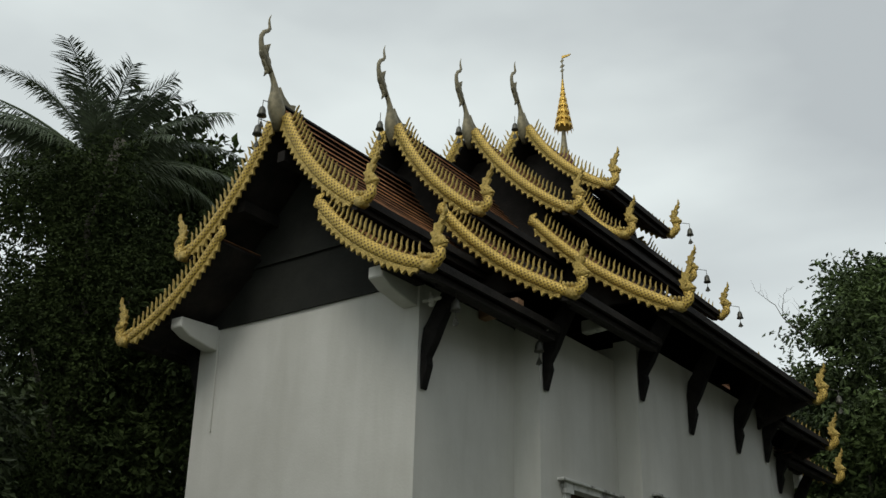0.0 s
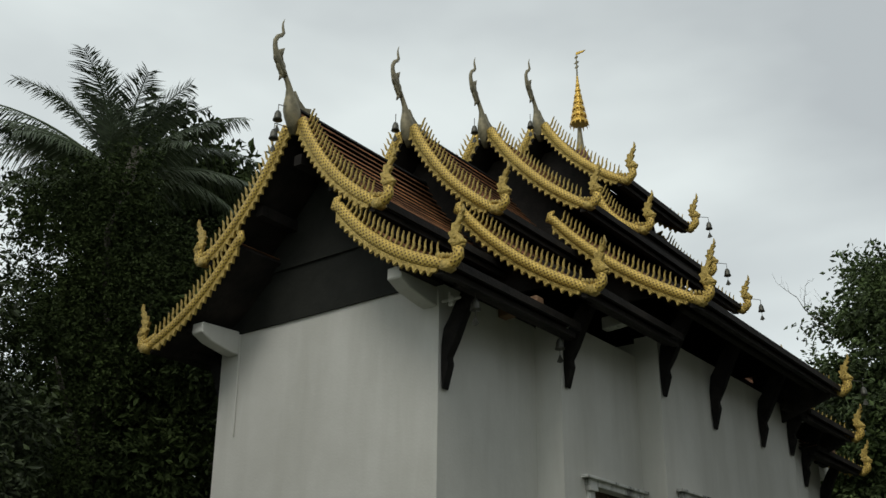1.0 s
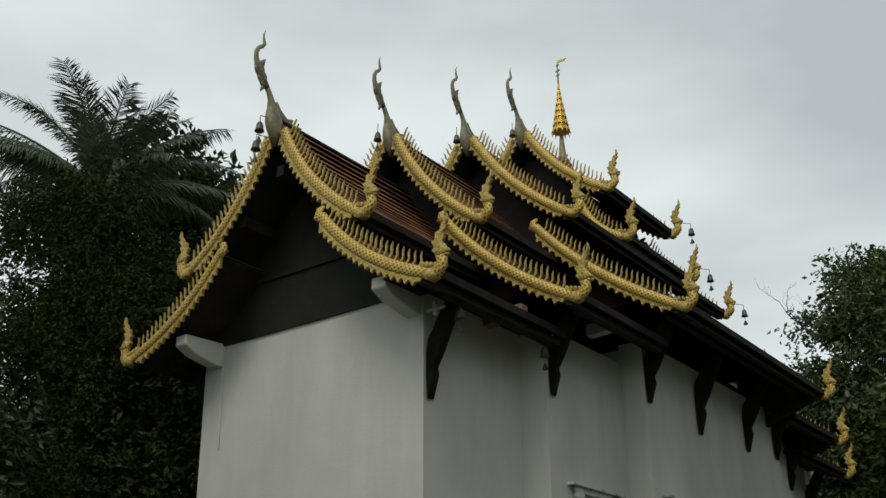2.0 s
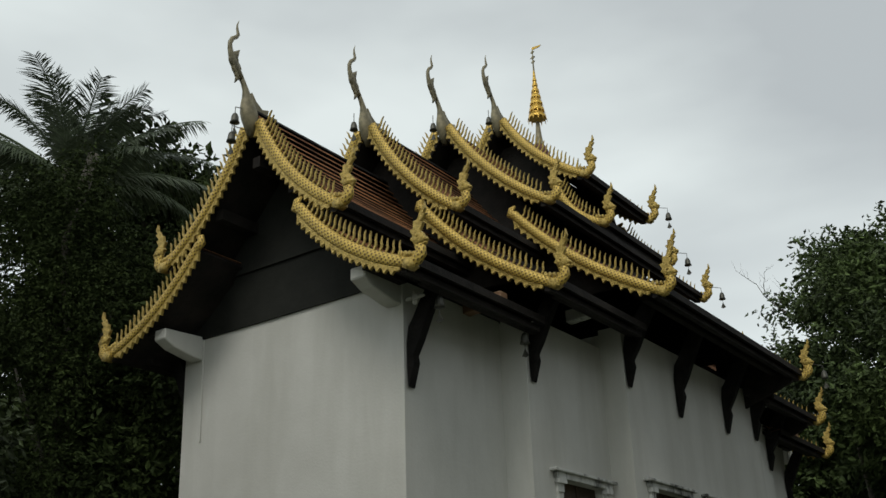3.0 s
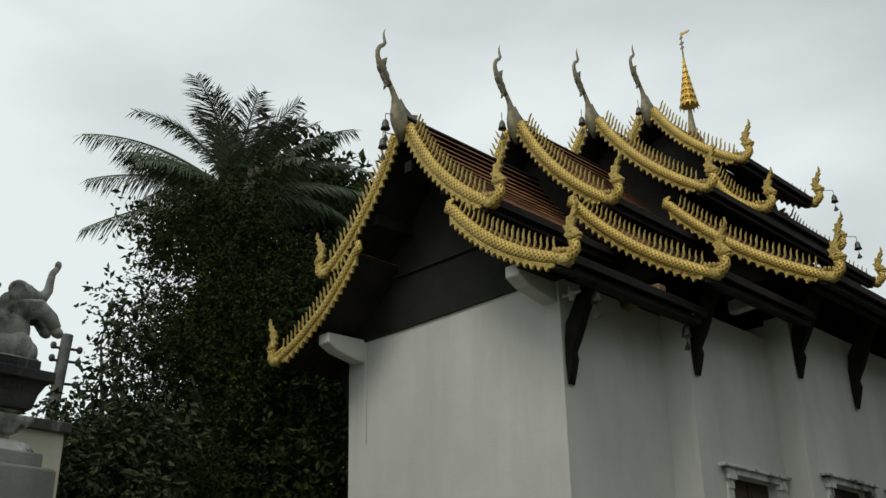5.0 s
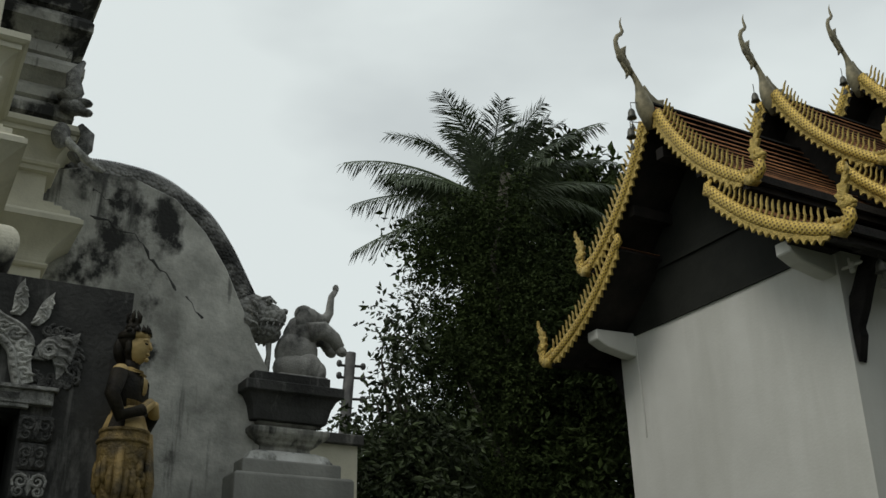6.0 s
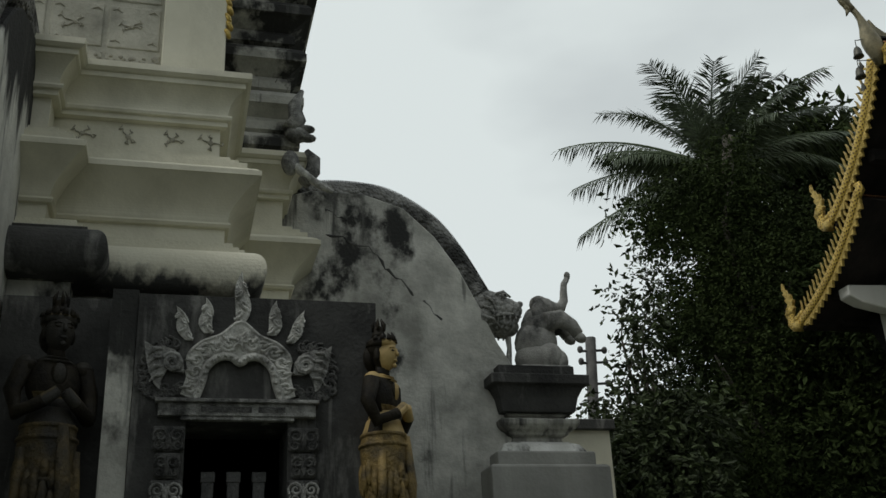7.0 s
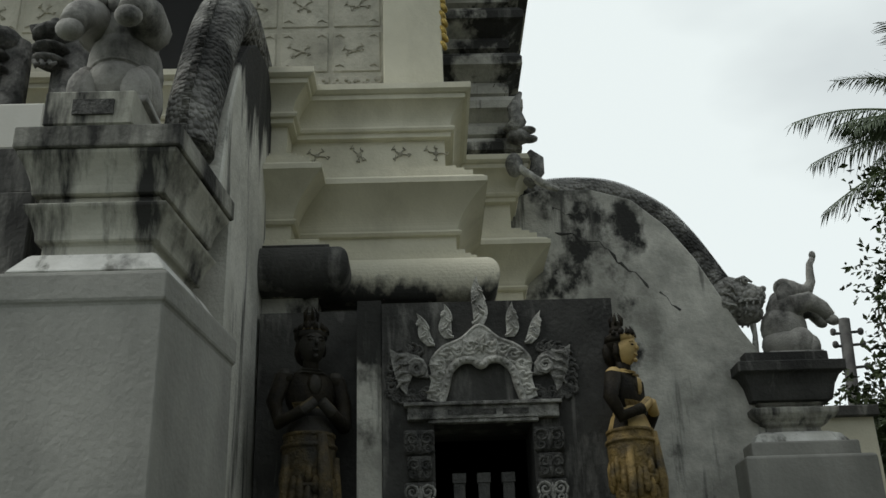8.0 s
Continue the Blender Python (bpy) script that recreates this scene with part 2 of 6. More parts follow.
SKIN = surface("statue_gilt_skin", (0.34, 0.235, 0.08), (0.46, 0.33, 0.13), 6, 0.55, 0.1, 0.2, 50,
               stain=(0.05, 0.04, 0.02), amount=0.36, stain_scale=4)
STATUE_DARK = surface("statue_dark", (0.008, 0.007, 0.006), (0.028, 0.023, 0.014), 7, 0.6, 0, 0.4, 50)
SHADE_BLACK = surface("interior_shade_black", (0.006, 0.006, 0.006), (0.012, 0.012, 0.012), 2, 0.9, 0, 0)
GROUND = surface("temple_ground", (0.06, 0.06, 0.052), (0.13, 0.127, 0.112), 0.4, 0.95, 0, 0.5, 12,
                 stain=(0.05, 0.07, 0.025), amount=0.5, stain_scale=0.3)
BARK = surface("bark", (0.05, 0.045, 0.035), (0.14, 0.125, 0.10), 8, 0.95, 0, 0.9, 40)
CONCRETE = surface("pole_concrete", (0.07, 0.07, 0.068), (0.14, 0.138, 0.13), 6, 0.9, 0, 0.4)
LEAF_DARK = surface("dark_leaf", (0.017, 0.027, 0.008), (0.046, 0.066, 0.018), 0.5, 0.85, 0, 0, island=0.45)
LEAF_MID = surface("green_leaf", (0.019, 0.031, 0.008), (0.078, 0.118, 0.026), 0.55, 0.8, 0, 0, island=0.45)
LEAF_SHRUB = surface("shrub_leaf", (0.016, 0.027, 0.007), (0.044, 0.064, 0.016), 0.5, 0.75, 0, 0, island=0.5)
FROND = surface("palm_frond", (0.042, 0.060, 0.030), (0.10, 0.13, 0.065), 0.6, 0.6, 0, 0, island=0.35)


# ---- mesh building ----
class Shape:
    """Collects the faces of one mesh."""

    def __init__(self):
        self.v, self.f, self.uv = [], [], []

    def add(self, verts, faces, uvs=None):
        o = len(self.v)
        self.v += [tuple(p) for p in verts]
        self.f += [tuple(i + o for i in face) for face in faces]
        self.uv += uvs if uvs else [[(0, 0)] * len(face) for face in faces]
        return self

    def box(self, x0, x1, y0, y1, z0, z1):
        v = [(x, y, z) for z in (z0, z1) for y in (y0, y1) for x in (x0, x1)]
        return self.add(v, [(0, 2, 3, 1), (4, 5, 7, 6), (0, 1, 5, 4), (2, 6, 7, 3), (0, 4, 6, 2), (1, 3, 7, 5)])

    def prism(self, pts, a, b, axis="y"):
        """A polygon, given in the plane across the axis, from a to b along it."""
        def put(p, c):
            return {"x": (c, p[0], p[1]), "y": (p[0], c, p[1]), "z": (p[0], p[1], c)}[axis]
        n = len(pts)
        v = [put(p, a) for p in pts] + [put(p, b) for p in pts]
        f = [tuple(range(n))[::-1], tuple(range(n, 2 * n))] + [(i, (i + 1) % n, n + (i + 1) % n, n + i) for i in range(n)]
        return self.add(v, f)

    def tube(self, path, radii, n=8, side=(0, 1, 0), squash=1.0):
        """A round body along a path; squash widens it along the side direction."""
        path = [Vector(p) for p in path]
        if not isinstance(radii, (list, tuple)):
            radii = [radii] * len(path)
        v, length, along = [], 0.0, []
        for i, p in enumerate(path):
            t = (path[min(i + 1, len(path) - 1)] - path[max(i - 1, 0)]).normalized()
            s = Vector(side)
            s = (s - t * s.dot(t)).normalized()
            u = t.cross(s)
            if i:
                length += (p - path[i - 1]).length
            along.append(length)
            for j in range(n):
                a = 2 * math.pi * j / n
                v.append(p + s * (math.cos(a) * radii[i] * squash) + u * (math.sin(a) * radii[i]))
        f, uv = [], []
        rim = max(radii) * 2 * math.pi
        for i in range(len(path) - 1):
            for j in range(n):
                q = (j + 1) % n
                f.append((i * n + j, i * n + q, (i + 1) * n + q, (i + 1) * n + j))
                v0, v1 = rim * j / n, rim * (j + 1) / n
                uv.append([(along[i], v0), (along[i], v1), (along[i + 1], v1), (along[i + 1], v0)])
        f += [tuple(range(n))[::-1], tuple(range((len(path) - 1) * n, len(path) * n))]
        uv += [[(0, 0)] * n, [(0, 0)] * n]
        return self.add(v, f, uv)

    def lathe(self, profile, n=16, at=(0, 0)):
        v = [(at[0] + r * math.cos(2 * math.pi * j / n), at[1] + r * math.sin(2 * math.pi * j / n), z) for r, z in profile for j in range(n)]
        f = [(i * n + j, i * n + (j + 1) % n, (i + 1) * n + (j + 1) % n, (i + 1) * n + j) for i in range(len(profile) - 1) for j in range(n)]
        f += [tuple(range(n))[::-1], tuple(range((len(profile) - 1) * n, len(profile) * n))]
        return self.add(v, f)

    def ball(self, c, r, n=12, m=8, turn=None):
        """An ellipsoid; turn: a matrix about its centre."""
        r = (r, r, r) if isinstance(r, (int, float)) else r
        v = []
        for i in range(m + 1):
            a = math.pi * (i + 0.02) / (m + 0.04)
            for j in range(n):
                b = 2 * math.pi * j / n
                p = Vector((r[0] * math.sin(a) * math.cos(b), r[1] * math.sin(a) * math.sin(b), r[2] * math.cos(a)))
                v.append(Vector(c) + (turn @ p if turn else p))
        f = [(i * n + j, (i + 1) * n + j, (i + 1) * n + (j + 1) % n, i * n + (j + 1) % n) for i in range(m) for j in range(n)]
        f += [tuple(range(n)), tuple(range(m * n, (m + 1) * n))[::-1]]
        return self.add(v, f)

    def moulding(self, plan, profile):
        """A stack of mouldings round a plan (counter-clockwise): (offset, z) from below upwards."""
        n = len(plan)
        mitres = []
        for i, p in enumerate(plan):
            a, c = plan[i - 1], plan[(i + 1) % n]
            d1, d2 = Vector((p[0] - a[0], p[1] - a[1])).normalized(), Vector((c[0] - p[0], c[1] - p[1])).normalized()
            n1, n2 = Vector((d1.y, -d1.x)), Vector((d2.y, -d2.x))
            mitres.append((n1 + n2) / max(0.3, 1 + n1.dot(n2)))
        v = [(p[0] + off * m.x, p[1] + off * m.y, z) for off, z in profile for p, m in zip(plan, mitres)]
        f = [(k * n + i, k * n + (i + 1) % n, (k + 1) * n + (i + 1) % n, (k + 1) * n + i) for k in range(len(profile) - 1) for i in range(n)]
        f += [tuple(range(n))[::-1], tuple(range((len(profile) - 1) * n, len(profile) * n))]
        return self.add(v, f)

    def mesh(self, name, material, smooth=False, bevel=0.0):
        me = bpy.data.meshes.new(name)
        me.from_pydata(self.v, [], self.f)
        layer = me.uv_layers.new(name="UVMap")
        layer.data.foreach_set("uv", [c for face in self.uv for p in face for c in p])
        bm = bmesh.new()
        bm.from_mesh(me)
        bmesh.ops.recalc_face_normals(bm, faces=bm.faces)
        if bevel:
            bmesh.ops.bevel(bm, geom=[e for e in bm.edges if len(e.link_faces) == 2 and e.calc_face_angle(0) > 0.5],
                            offset=bevel, segments=1, affect="EDGES", profile=0.5)
        bm.to_mesh(me)
        bm.free()
        me.materials.append(material)
        if smooth:
            me.polygons.foreach_set("use_smooth", [True] * len(me.polygons))
            me.update()
        return me


for m in (DARK_WOOD, PANEL_WOOD, BRACKET_WOOD, LEAF_DARK, STATUE_DARK):
    m.node_tree.nodes["Principled BSDF"].inputs["Specular IOR Level"].default_value = 0.15


def thing(name, label, category, at=None, group="", kind="", mesh=None):
    ob = new(name, mesh)
    if at is not None:
        ob.matrix_basis = at
    return tagged(ob, label, category, group, kind)


def part(name, shape, material, parent, label="", smooth=False, bevel=0.0):
    ob = new(name, shape if isinstance(shape, bpy.types.Mesh) else shape.mesh(name, material, smooth, bevel))
    ob.parent = parent
    return tagged(ob, label) if label else ob


def bend(p0, p1, sag, n):
    """Points of a line from p0 to p1 in a plane that sags by so much."""
    dx, dz = p1[0] - p0[0], p1[1] - p0[1]
    length = math.hypot(dx, dz)
    mid = ((p0[0] + p1[0]) / 2 + 2 * sag * dz / length, (p0[1] + p1[1]) / 2 - 2 * sag * abs(dx) / length)
    pts = []
    for i in range(n + 1):
        t = i / n
        pts.append(tuple((1 - t) ** 2 * a + 2 * t * (1 - t) * b + t * t * c for a, b, c in zip(p0, mid, p1)))
    return pts


# ---- ground ----
g = Shape()
g.add([(-400, -400, 0), (400, -400, 0), (400, 400, 0), (-400, 400, 0)], [(0, 1, 2, 3)])
thing("ground", "worn grey temple yard with patches of grass", "ground", kind="structure", mesh=g.mesh("ground", GROUND))

# ---- the tiered hall ----
XC, YC = -8.18, 14.64                     # its middle
TIERS = [                                 # gable plane, ridge, upper eave, head of lower roof, lower eave (half width, height)
    dict(y=7.50, ridge=7.86, up=(1.40, 6.40), low0=(0.85, 6.50), low=(2.36, 5.44), inner=10.1, lift=0.2),
    dict(y=9.64, ridge=8.75, up=(1.49, 7.11), low0=(0.98, 7.22), low=(2.81, 5.73), inner=12.0, lift=0.06),
    dict(y=11.53, ridge=9.57, up=(1.78, 7.81), low0=(1.23, 7.72), low=(3.31, 6.05), inner=None, lift=0.05),
    dict(y=13.17, ridge=10.42, up=(1.56, 8.94), low0=(1.08, 8.86), low=(1.80, 8.01), inner=None, lift=0.05),
]
FAR = (21.0, 19.2, 17.0, 15.5)            # the far gable planes
hall = thing("temple_hall", "small white plastered temple hall with tiered dark roofs", "temple hall", pose(XC, YC, 0))


def wall_box(s, x0, x1, y0, y1, z0, z1, holes=(), axis="y"):
    """A wall with square holes (a0, a1, z0, z1) through it along its length."""
    at = y0 if axis == "y" else x0
    end = y1 if axis == "y" else x1

    def bit(a, b, c, d):
        if axis == "y":
            s.box(x0, x1, a, b, c, d)
        else:
            s.box(a, b, y0, y1, c, d)
    if not holes:
        bit(at, end, z0, z1)
        return
    along = sorted({at, end} | {h[0] for h in holes} | {h[1] for h in holes})
    rows = sorted({z0, z1} | {h[2] for h in holes} | {h[3] for h in holes})

    def solid(i, j):
        if not (0 <= i < len(along) - 1 and 0 <= j < len(rows) - 1):
            return False
        a, b = (along[i] + along[i + 1]) / 2, (rows[j] + rows[j + 1]) / 2
        return not any(h[0] < a < h[1] and h[2] < b < h[3] for h in holes)

    verts, seat, faces = [], {}, []

    def corner(i, j, back):
        if (i, j, back) not in seat:
            seat[i, j, back] = len(verts)
            a, b = along[i], rows[j]
            verts.append(((x1 if back else x0), a, b) if axis == "y" else (a, (y1 if back else y0), b))
        return seat[i, j, back]

    for i in range(len(along) - 1):
        for j in range(len(rows) - 1):
            if not solid(i, j):
                continue
            ring = [(i, j), (i + 1, j), (i + 1, j + 1), (i, j + 1)]
            faces.append(tuple(corner(*p, 1) for p in ring))
            faces.append(tuple(corner(*p, 0) for p in reversed(ring)))
            for (p, q), (di, dj) in zip(zip(ring, ring[1:] + ring[:1]), ((0, -1), (1, 0), (0, 1), (-1, 0))):
                if not solid(i + di, j + dj):
                    faces.append((corner(*p, 0), corner(*q, 0), corner(*q, 1), corner(*p, 1)))
    s.add([Vector(v) for v in verts], faces)


HALVES = (1.73, 2.09, 2.425)              # half widths of the three wall sections
STARTS = (8.24, 10.17, 12.15)
WIN = dict(half=0.51, sill=2.0, head=3.71)
windows_at = []
for side in (1, -1):
    for i in range(3):
        y0, y1 = STARTS[i] - YC + (0.34 if i == 0 else 0), (STARTS[i + 1] - YC if i < 2 else YC - STARTS[2])
        for north in ((0, 1) if i < 2 else (0,)):
            a, b = (y0, y1) if not north else (-y1 - (0.5 if i == 0 else 0), -y0 - 0.5)
            holes = []
            if i == 1 and not north:
                holes = [(11.33 - YC - WIN["half"], 11.33 - YC + WIN["half"], WIN["sill"], WIN["head"])]
            if i == 2:
                holes = [(c - YC - WIN["half"], c - YC + WIN["half"], WIN["sill"], WIN["head"] + 0.06) for c in (13.17, 15.05)]
            s = Shape()
            x1 = HALVES[i] * side
            x0 = x1 - 0.34 * side
            top = (5.62, 5.66, 5.92)[i]
            if side == -1 and i == 0 and not north:
                s.prism([(x1 + 0.03, 0), (x1 - 0.10, 5.62), (x0 - 0.10, 5.62), (x0 + 0.03, 0)], a, b, "y")
            else:
                wall_box(s, min(x0, x1), max(x0, x1), a, b, 0, top, holes)
            part("wall", s, PLASTER, hall)
            for h0, h1, zs, zh in holes:
                windows_at.append((x1, (h0 + h1) / 2, zs, zh, side))
# the gable wall and the narrow returns where the hall widens
s = Shape()
s.prism([(-1.70, 0), (1.73, 0), (1.73, 5.62), (-1.83, 5.62)], 8.24 - YC, 8.58 - YC, "y")
part("gable_wall", s, PLASTER, hall)
s = Shape()
s.box(-1.73, 1.73, YC - 8.58 - 0.5, YC - 8.24 - 0.5, 0, 5.62)
part("gable_wall", s, PLASTER, hall)
for side in (1, -1):
    for i in (1, 2):
        for sy in (1, -1):
            s = Shape()
            xa, xb = sorted((side * (HALVES[i - 1] - 0.34), side * (HALVES[i] - 0.34)))
            shift = 0.5 if sy == -1 and i == 1 else 0.0
            ya, yb = sorted((sy * (STARTS[i] - YC) - shift, sy * (STARTS[i] - YC + 0.3) - shift))
            s.box(xa, xb, ya, yb, 0, (0, 5.6, 5.85)[i])
            part("wall_return", s, PLASTER, hall)
# a faint drip line beside the west corner
s = Shape()
s.tube([(-1.49, 8.225 - YC, 5.6), (-1.45, 8.225 - YC, 4.3)], 0.012, 6)
part("drip_rib", s, PLASTER, hall)

# windows: a dark opening with a thin white ledge on small corner blocks, closed by a brown shutter
for x, y, z0, z1, side in windows_at:
    def out(s, d0, d1, a, b, c, d):
        s.box(min(x + side * d0, x + side * d1), max(x + side * d0, x + side * d1), y + a, y + b, c, d)
    w = Shape()
    out(w, -0.02, 0.10, -0.78, 0.78, z1 + 0.075, z1 + 0.11)
    win = part("window", w, BEAM_PLASTER, hall, "window under a thin white ledge with a dark shutter", bevel=0.006)
    c = Shape()
    out(c, -0.02, 0.06, -0.70, 0.70, z1 + 0.0, z1 + 0.075)
    part("head_moulding", c, BEAM_PLASTER, win, bevel=0.006)
    for e in (-0.60, 0.60):
        c = Shape()
        out(c, -0.02, 0.075, e - 0.09, e + 0.09, z1 - 0.06, z1 + 0.0)
        out(c, -0.02, 0.045, e - 0.06, e + 0.06, z1 - 0.16, z1 - 0.06)
        part("corner_block", c, BEAM_PLASTER, win, "small moulded plaster block")
        c = Shape()
        out(c, -0.02, 0.03, e - 0.06, e + 0.06, z0, z1 - 0.16)
        part("jamb", c, PLASTER, win)
    for e in (-0.26, 0.26):
        v = Shape()
        out(v, -0.14, -0.10, e - 0.245, e + 0.245, z0, z1)
        out(v, -0.10, -0.085, e - 0.18, e + 0.18, z0 + 0.1, z1 - 0.12)
        part("shutter", v, SHUTTER, win, "dark brown panelled wooden shutter")


def roof_slope(p0, p1, ya, yb, sag, name):
    """One roof slope with lapped tile courses, a dark lining and an eave board, on both sides of the ridge."""
    for side in (1, -1):
        pts = bend(p0, p1, sag, 24)
        lining = Shape()
        under = [(x - 0.03, z - 0.07) for x, z in pts]
        ring = [(side * x, z - 0.03) for x, z in pts] + [(side * x, z) for x, z in reversed(under)]
        lining.prism(ring, ya, yb, "y")
        slope = part(name, lining, DARK_WOOD, hall, "dark roof slope laid with clay tile courses")
        length = sum(math.dist(pts[i], pts[i + 1]) for i in range(24))
        n = max(6, round(length / 0.145))
        fine = bend(p0, p1, sag, n)
        for i in range(n):
            (xa, za), (xb, zb) = fine[i], fine[i + 1]
            c = Shape()
            ox, oz = xb + (xb - xa) * 0.35, zb + (zb - za) * 0.35
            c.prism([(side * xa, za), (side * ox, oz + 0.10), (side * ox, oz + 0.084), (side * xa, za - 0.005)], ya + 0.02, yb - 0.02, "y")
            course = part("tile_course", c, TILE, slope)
            course.data.materials.append(AGED_SHADE_TILE)
            for face in course.data.polygons:       # lips show fresh clay; other faces carry weathering and painted gap shade
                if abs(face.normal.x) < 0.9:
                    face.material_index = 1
        e = Shape()
        ex, ez = p1
        fx, fz = fine[n][0] + (fine[n][0] - fine[n - 1][0]) * 0.36, fine[n][1] + (fine[n][1] - fine[n - 1][1]) * 0.36
        e.prism([(side * fx, fz + 0.0), (side * (fx + 0.03), fz + 0.0), (side * (fx + 0.03), fz + 0.09), (side * fx, fz + 0.09)], ya + 0.01, yb - 0.01, "y")
        e.prism([(side * (ex - 0.10), ez - 0.08), (side * (ex + 0.0), ez - 0.10), (side * (ex + 0.0), ez - 0.03), (side * (ex - 0.10), ez - 0.03)], ya + 0.01, yb - 0.01, "y")
        part("eave_board", e, DARK_WOOD, slope)


for k, t in enumerate(TIERS):
    ya = t["y"] - YC
    yz = FAR[k] - YC
    spans = [(ya, yz)] if t["inner"] is None else [(ya, t["inner"] - YC), (yz - (t["inner"] - t["y"]), yz)]
    for a, b in spans:
        roof_slope((0.0, t["ridge"] + t["lift"]), t["up"], a, b, 0.13, "upper_roof")
        roof_slope(t["low0"], t["low"], a, b, 0.12, "lower_roof")
        r, top = Shape(), t["ridge"] + t["lift"]
        r.prism([(-0.07, top - 0.02), (0.07, top - 0.02), (0.04, top + 0.03), (-0.04, top + 0.03)], a, b, "y")
        part("ridge_cap", r, BRACKET_WOOD, hall, "dark mortar ridge cap")
    if k:                                 # boards added as the darkness under the far gable's eaves, hiding sky gaps
        for side in (1, -1):
            q = Shape()
            far, near, z = side * (t["low"][0] - 0.04), side * (t["low"][0] - 1.3), t["low"][1]
            q.prism([(far, z - 0.16), (far, z + 0.0), (near, z + 0.72), (near, z - 0.62)], yz - 0.30, yz - 0.24, "y")
            part("eave_end_board", q, DARK_WOOD, hall)
    # boarded gables, set back from the bargeboards
    for sy in (1, -1):
        back = (0.74, 0.45, 0.45, 0.4)[k]
        p = Shape()
        u, l0, l = t["up"], t["low0"], t["low"]
        base = 5.62 if k == 0 else l[1] + 0.35
        hw = 2.02 if k == 0 else l[0] - 0.35
        outline = [(-hw, base), (hw, base), (hw, base + 0.05), (l0[0] + 0.12, l0[1] - 0.28), (u[0] * 0.7, u[1] + 0.18), (0.10, t["ridge"] - 0.32),
                   (-0.10, t["ridge"] - 0.32), (-u[0] * 0.7, u[1] + 0.18), (-l0[0] - 0.12, l0[1] - 0.28), (-hw, base + 0.05)]
        d0 = ya + back - 0.03 if sy == 1 else yz - back + 0.03
        p.prism(outline, d0, d0 + sy * 0.06, "y")
        gable = part("gable_panel", p, PANEL_WOOD if k == 0 else DARK_WOOD, hall, "dark boarded gable")
        if k == 0:
            q = Shape()
            q.box(-1.1, 1.1, d0 - sy * 0.03, d0, 6.32, 6.38)
            part("rail", q, PANEL_WOOD, gable)
            for x, z in ((0.62, 6.98), (-0.62, 6.98), (1.25, 6.36), (-1.25, 6.36), (0.0, 7.5), (1.75, 5.72), (-1.75, 5.72)):
                q = Shape()
                q.box(x - 0.06, x + 0.06, min(ya + 0.1 if sy == 1 else yz - 0.1, d0), max(ya + 0.1 if sy == 1 else yz - 0.1, d0), z - 0.16, z - 0.02)
                part("purlin", q, DARK_WOOD, gable)

# white beam ends that carry the gable overhang, and smaller ones along the eaves
for side in (1, -1):
    for sy in (1, -1):
        b = Shape()
        x = side * 1.60
        y0, y1 = 7.62 - YC, 8.24 - YC
        prof = [(y0, 5.50), (y0, 5.63), (y1 + 0.1, 5.66), (y1 + 0.1, 5.34), (y1 - 0.1, 5.35), (y0 + 0.16, 5.42)]
        b.prism([(sy * y, z) for y, z in prof], x - 0.10, x + 0.10, "x")
        part("beam_end", b, PLASTER, hall, "white plastered cantilever beam end", bevel=0.012)
for y, hw, z, m in ((9.45, 2.28, 5.62, BROWN_WOOD), (11.35, 2.62, 5.92, BEAM_PLASTER)):
    for side in (1, -1):
        for sy in (1, -1):
            b = Shape()
            b.prism([(side * (hw - 0.55), z - 0.10), (side * hw, z - 0.06), (side * hw, z + 0.07), (side * (hw - 0.55), z + 0.07)], sy * (y - YC) - 0.075, sy * (y - YC) + 0.075, "y")
            part("beam_end", b, m, hall, bevel=0.01)
# eave beams on the brackets
for (hw, z, a, b) in ((2.20, 5.44, 7.95, 10.3), (2.58, 5.80, 10.1, 12.3), (2.98, 6.12, 11.8, 16.95)):
    for side in (1, -1):
        for sy in ((1, -1) if b < 15 else (1,)):
            e = Shape()
            ya, yb = sorted((sy * (a - YC) - 0.6 * (sy == -1), sy * (b - YC) - 0.6 * (sy == -1)))
            e.box(side * hw - 0.05, side * hw + 0.05, ya, yb, z - 0.07, z + 0.05)
            part("eave_beam", e, DARK_WOOD, hall, bevel=0.01)


def bracket(x, y, z0, z1, reach, side):
    """A carved S-shaped eave bracket from the wall up and out to the eave beam."""
    s = Shape()
    h = z1 - z0
    outer = [(0.0, 0.0), (0.04, 0.01), (0.20, 0.24), (0.17, 0.32), (0.36, 0.46), (0.60, 0.68), (0.85, 0.88), (1.0, 1.0)]
    inner = [(0.60, 1.0), (0.34, 0.84), (0.16, 0.70), (0.03, 0.62), (-0.03, 0.45), (-0.03, 0.20)]
    pts = [(x + side * (0.02 + reach * a), z0 + h * b) for a, b in outer + inner]
    s.prism(pts, y - 0.055, y + 0.055, "y")
    part("eave_bracket", s, BRACKET_WOOD, hall, "carved black eave bracket", bevel=0.008)


for side in (1, -1):
    for y, i, z0, z1, reach in ((8.33, 0, 4.41, 5.50, 0.46), (10.28, 1, 4.80, 5.86, 0.48), (12.22, 2, 5.06, 6.18, 0.55), (13.83, 2, 4.92, 6.18, 0.55),
                                (15.66, 2, 4.98, 6.18, 0.55), (16.95, 2, 5.06, 6.18, 0.55), (18.5, 1, 4.80, 5.86, 0.48), (20.4, 0, 4.41, 5.50, 0.46)):
        bracket(side * HALVES[i], y - YC, z0, z1, reach, side)


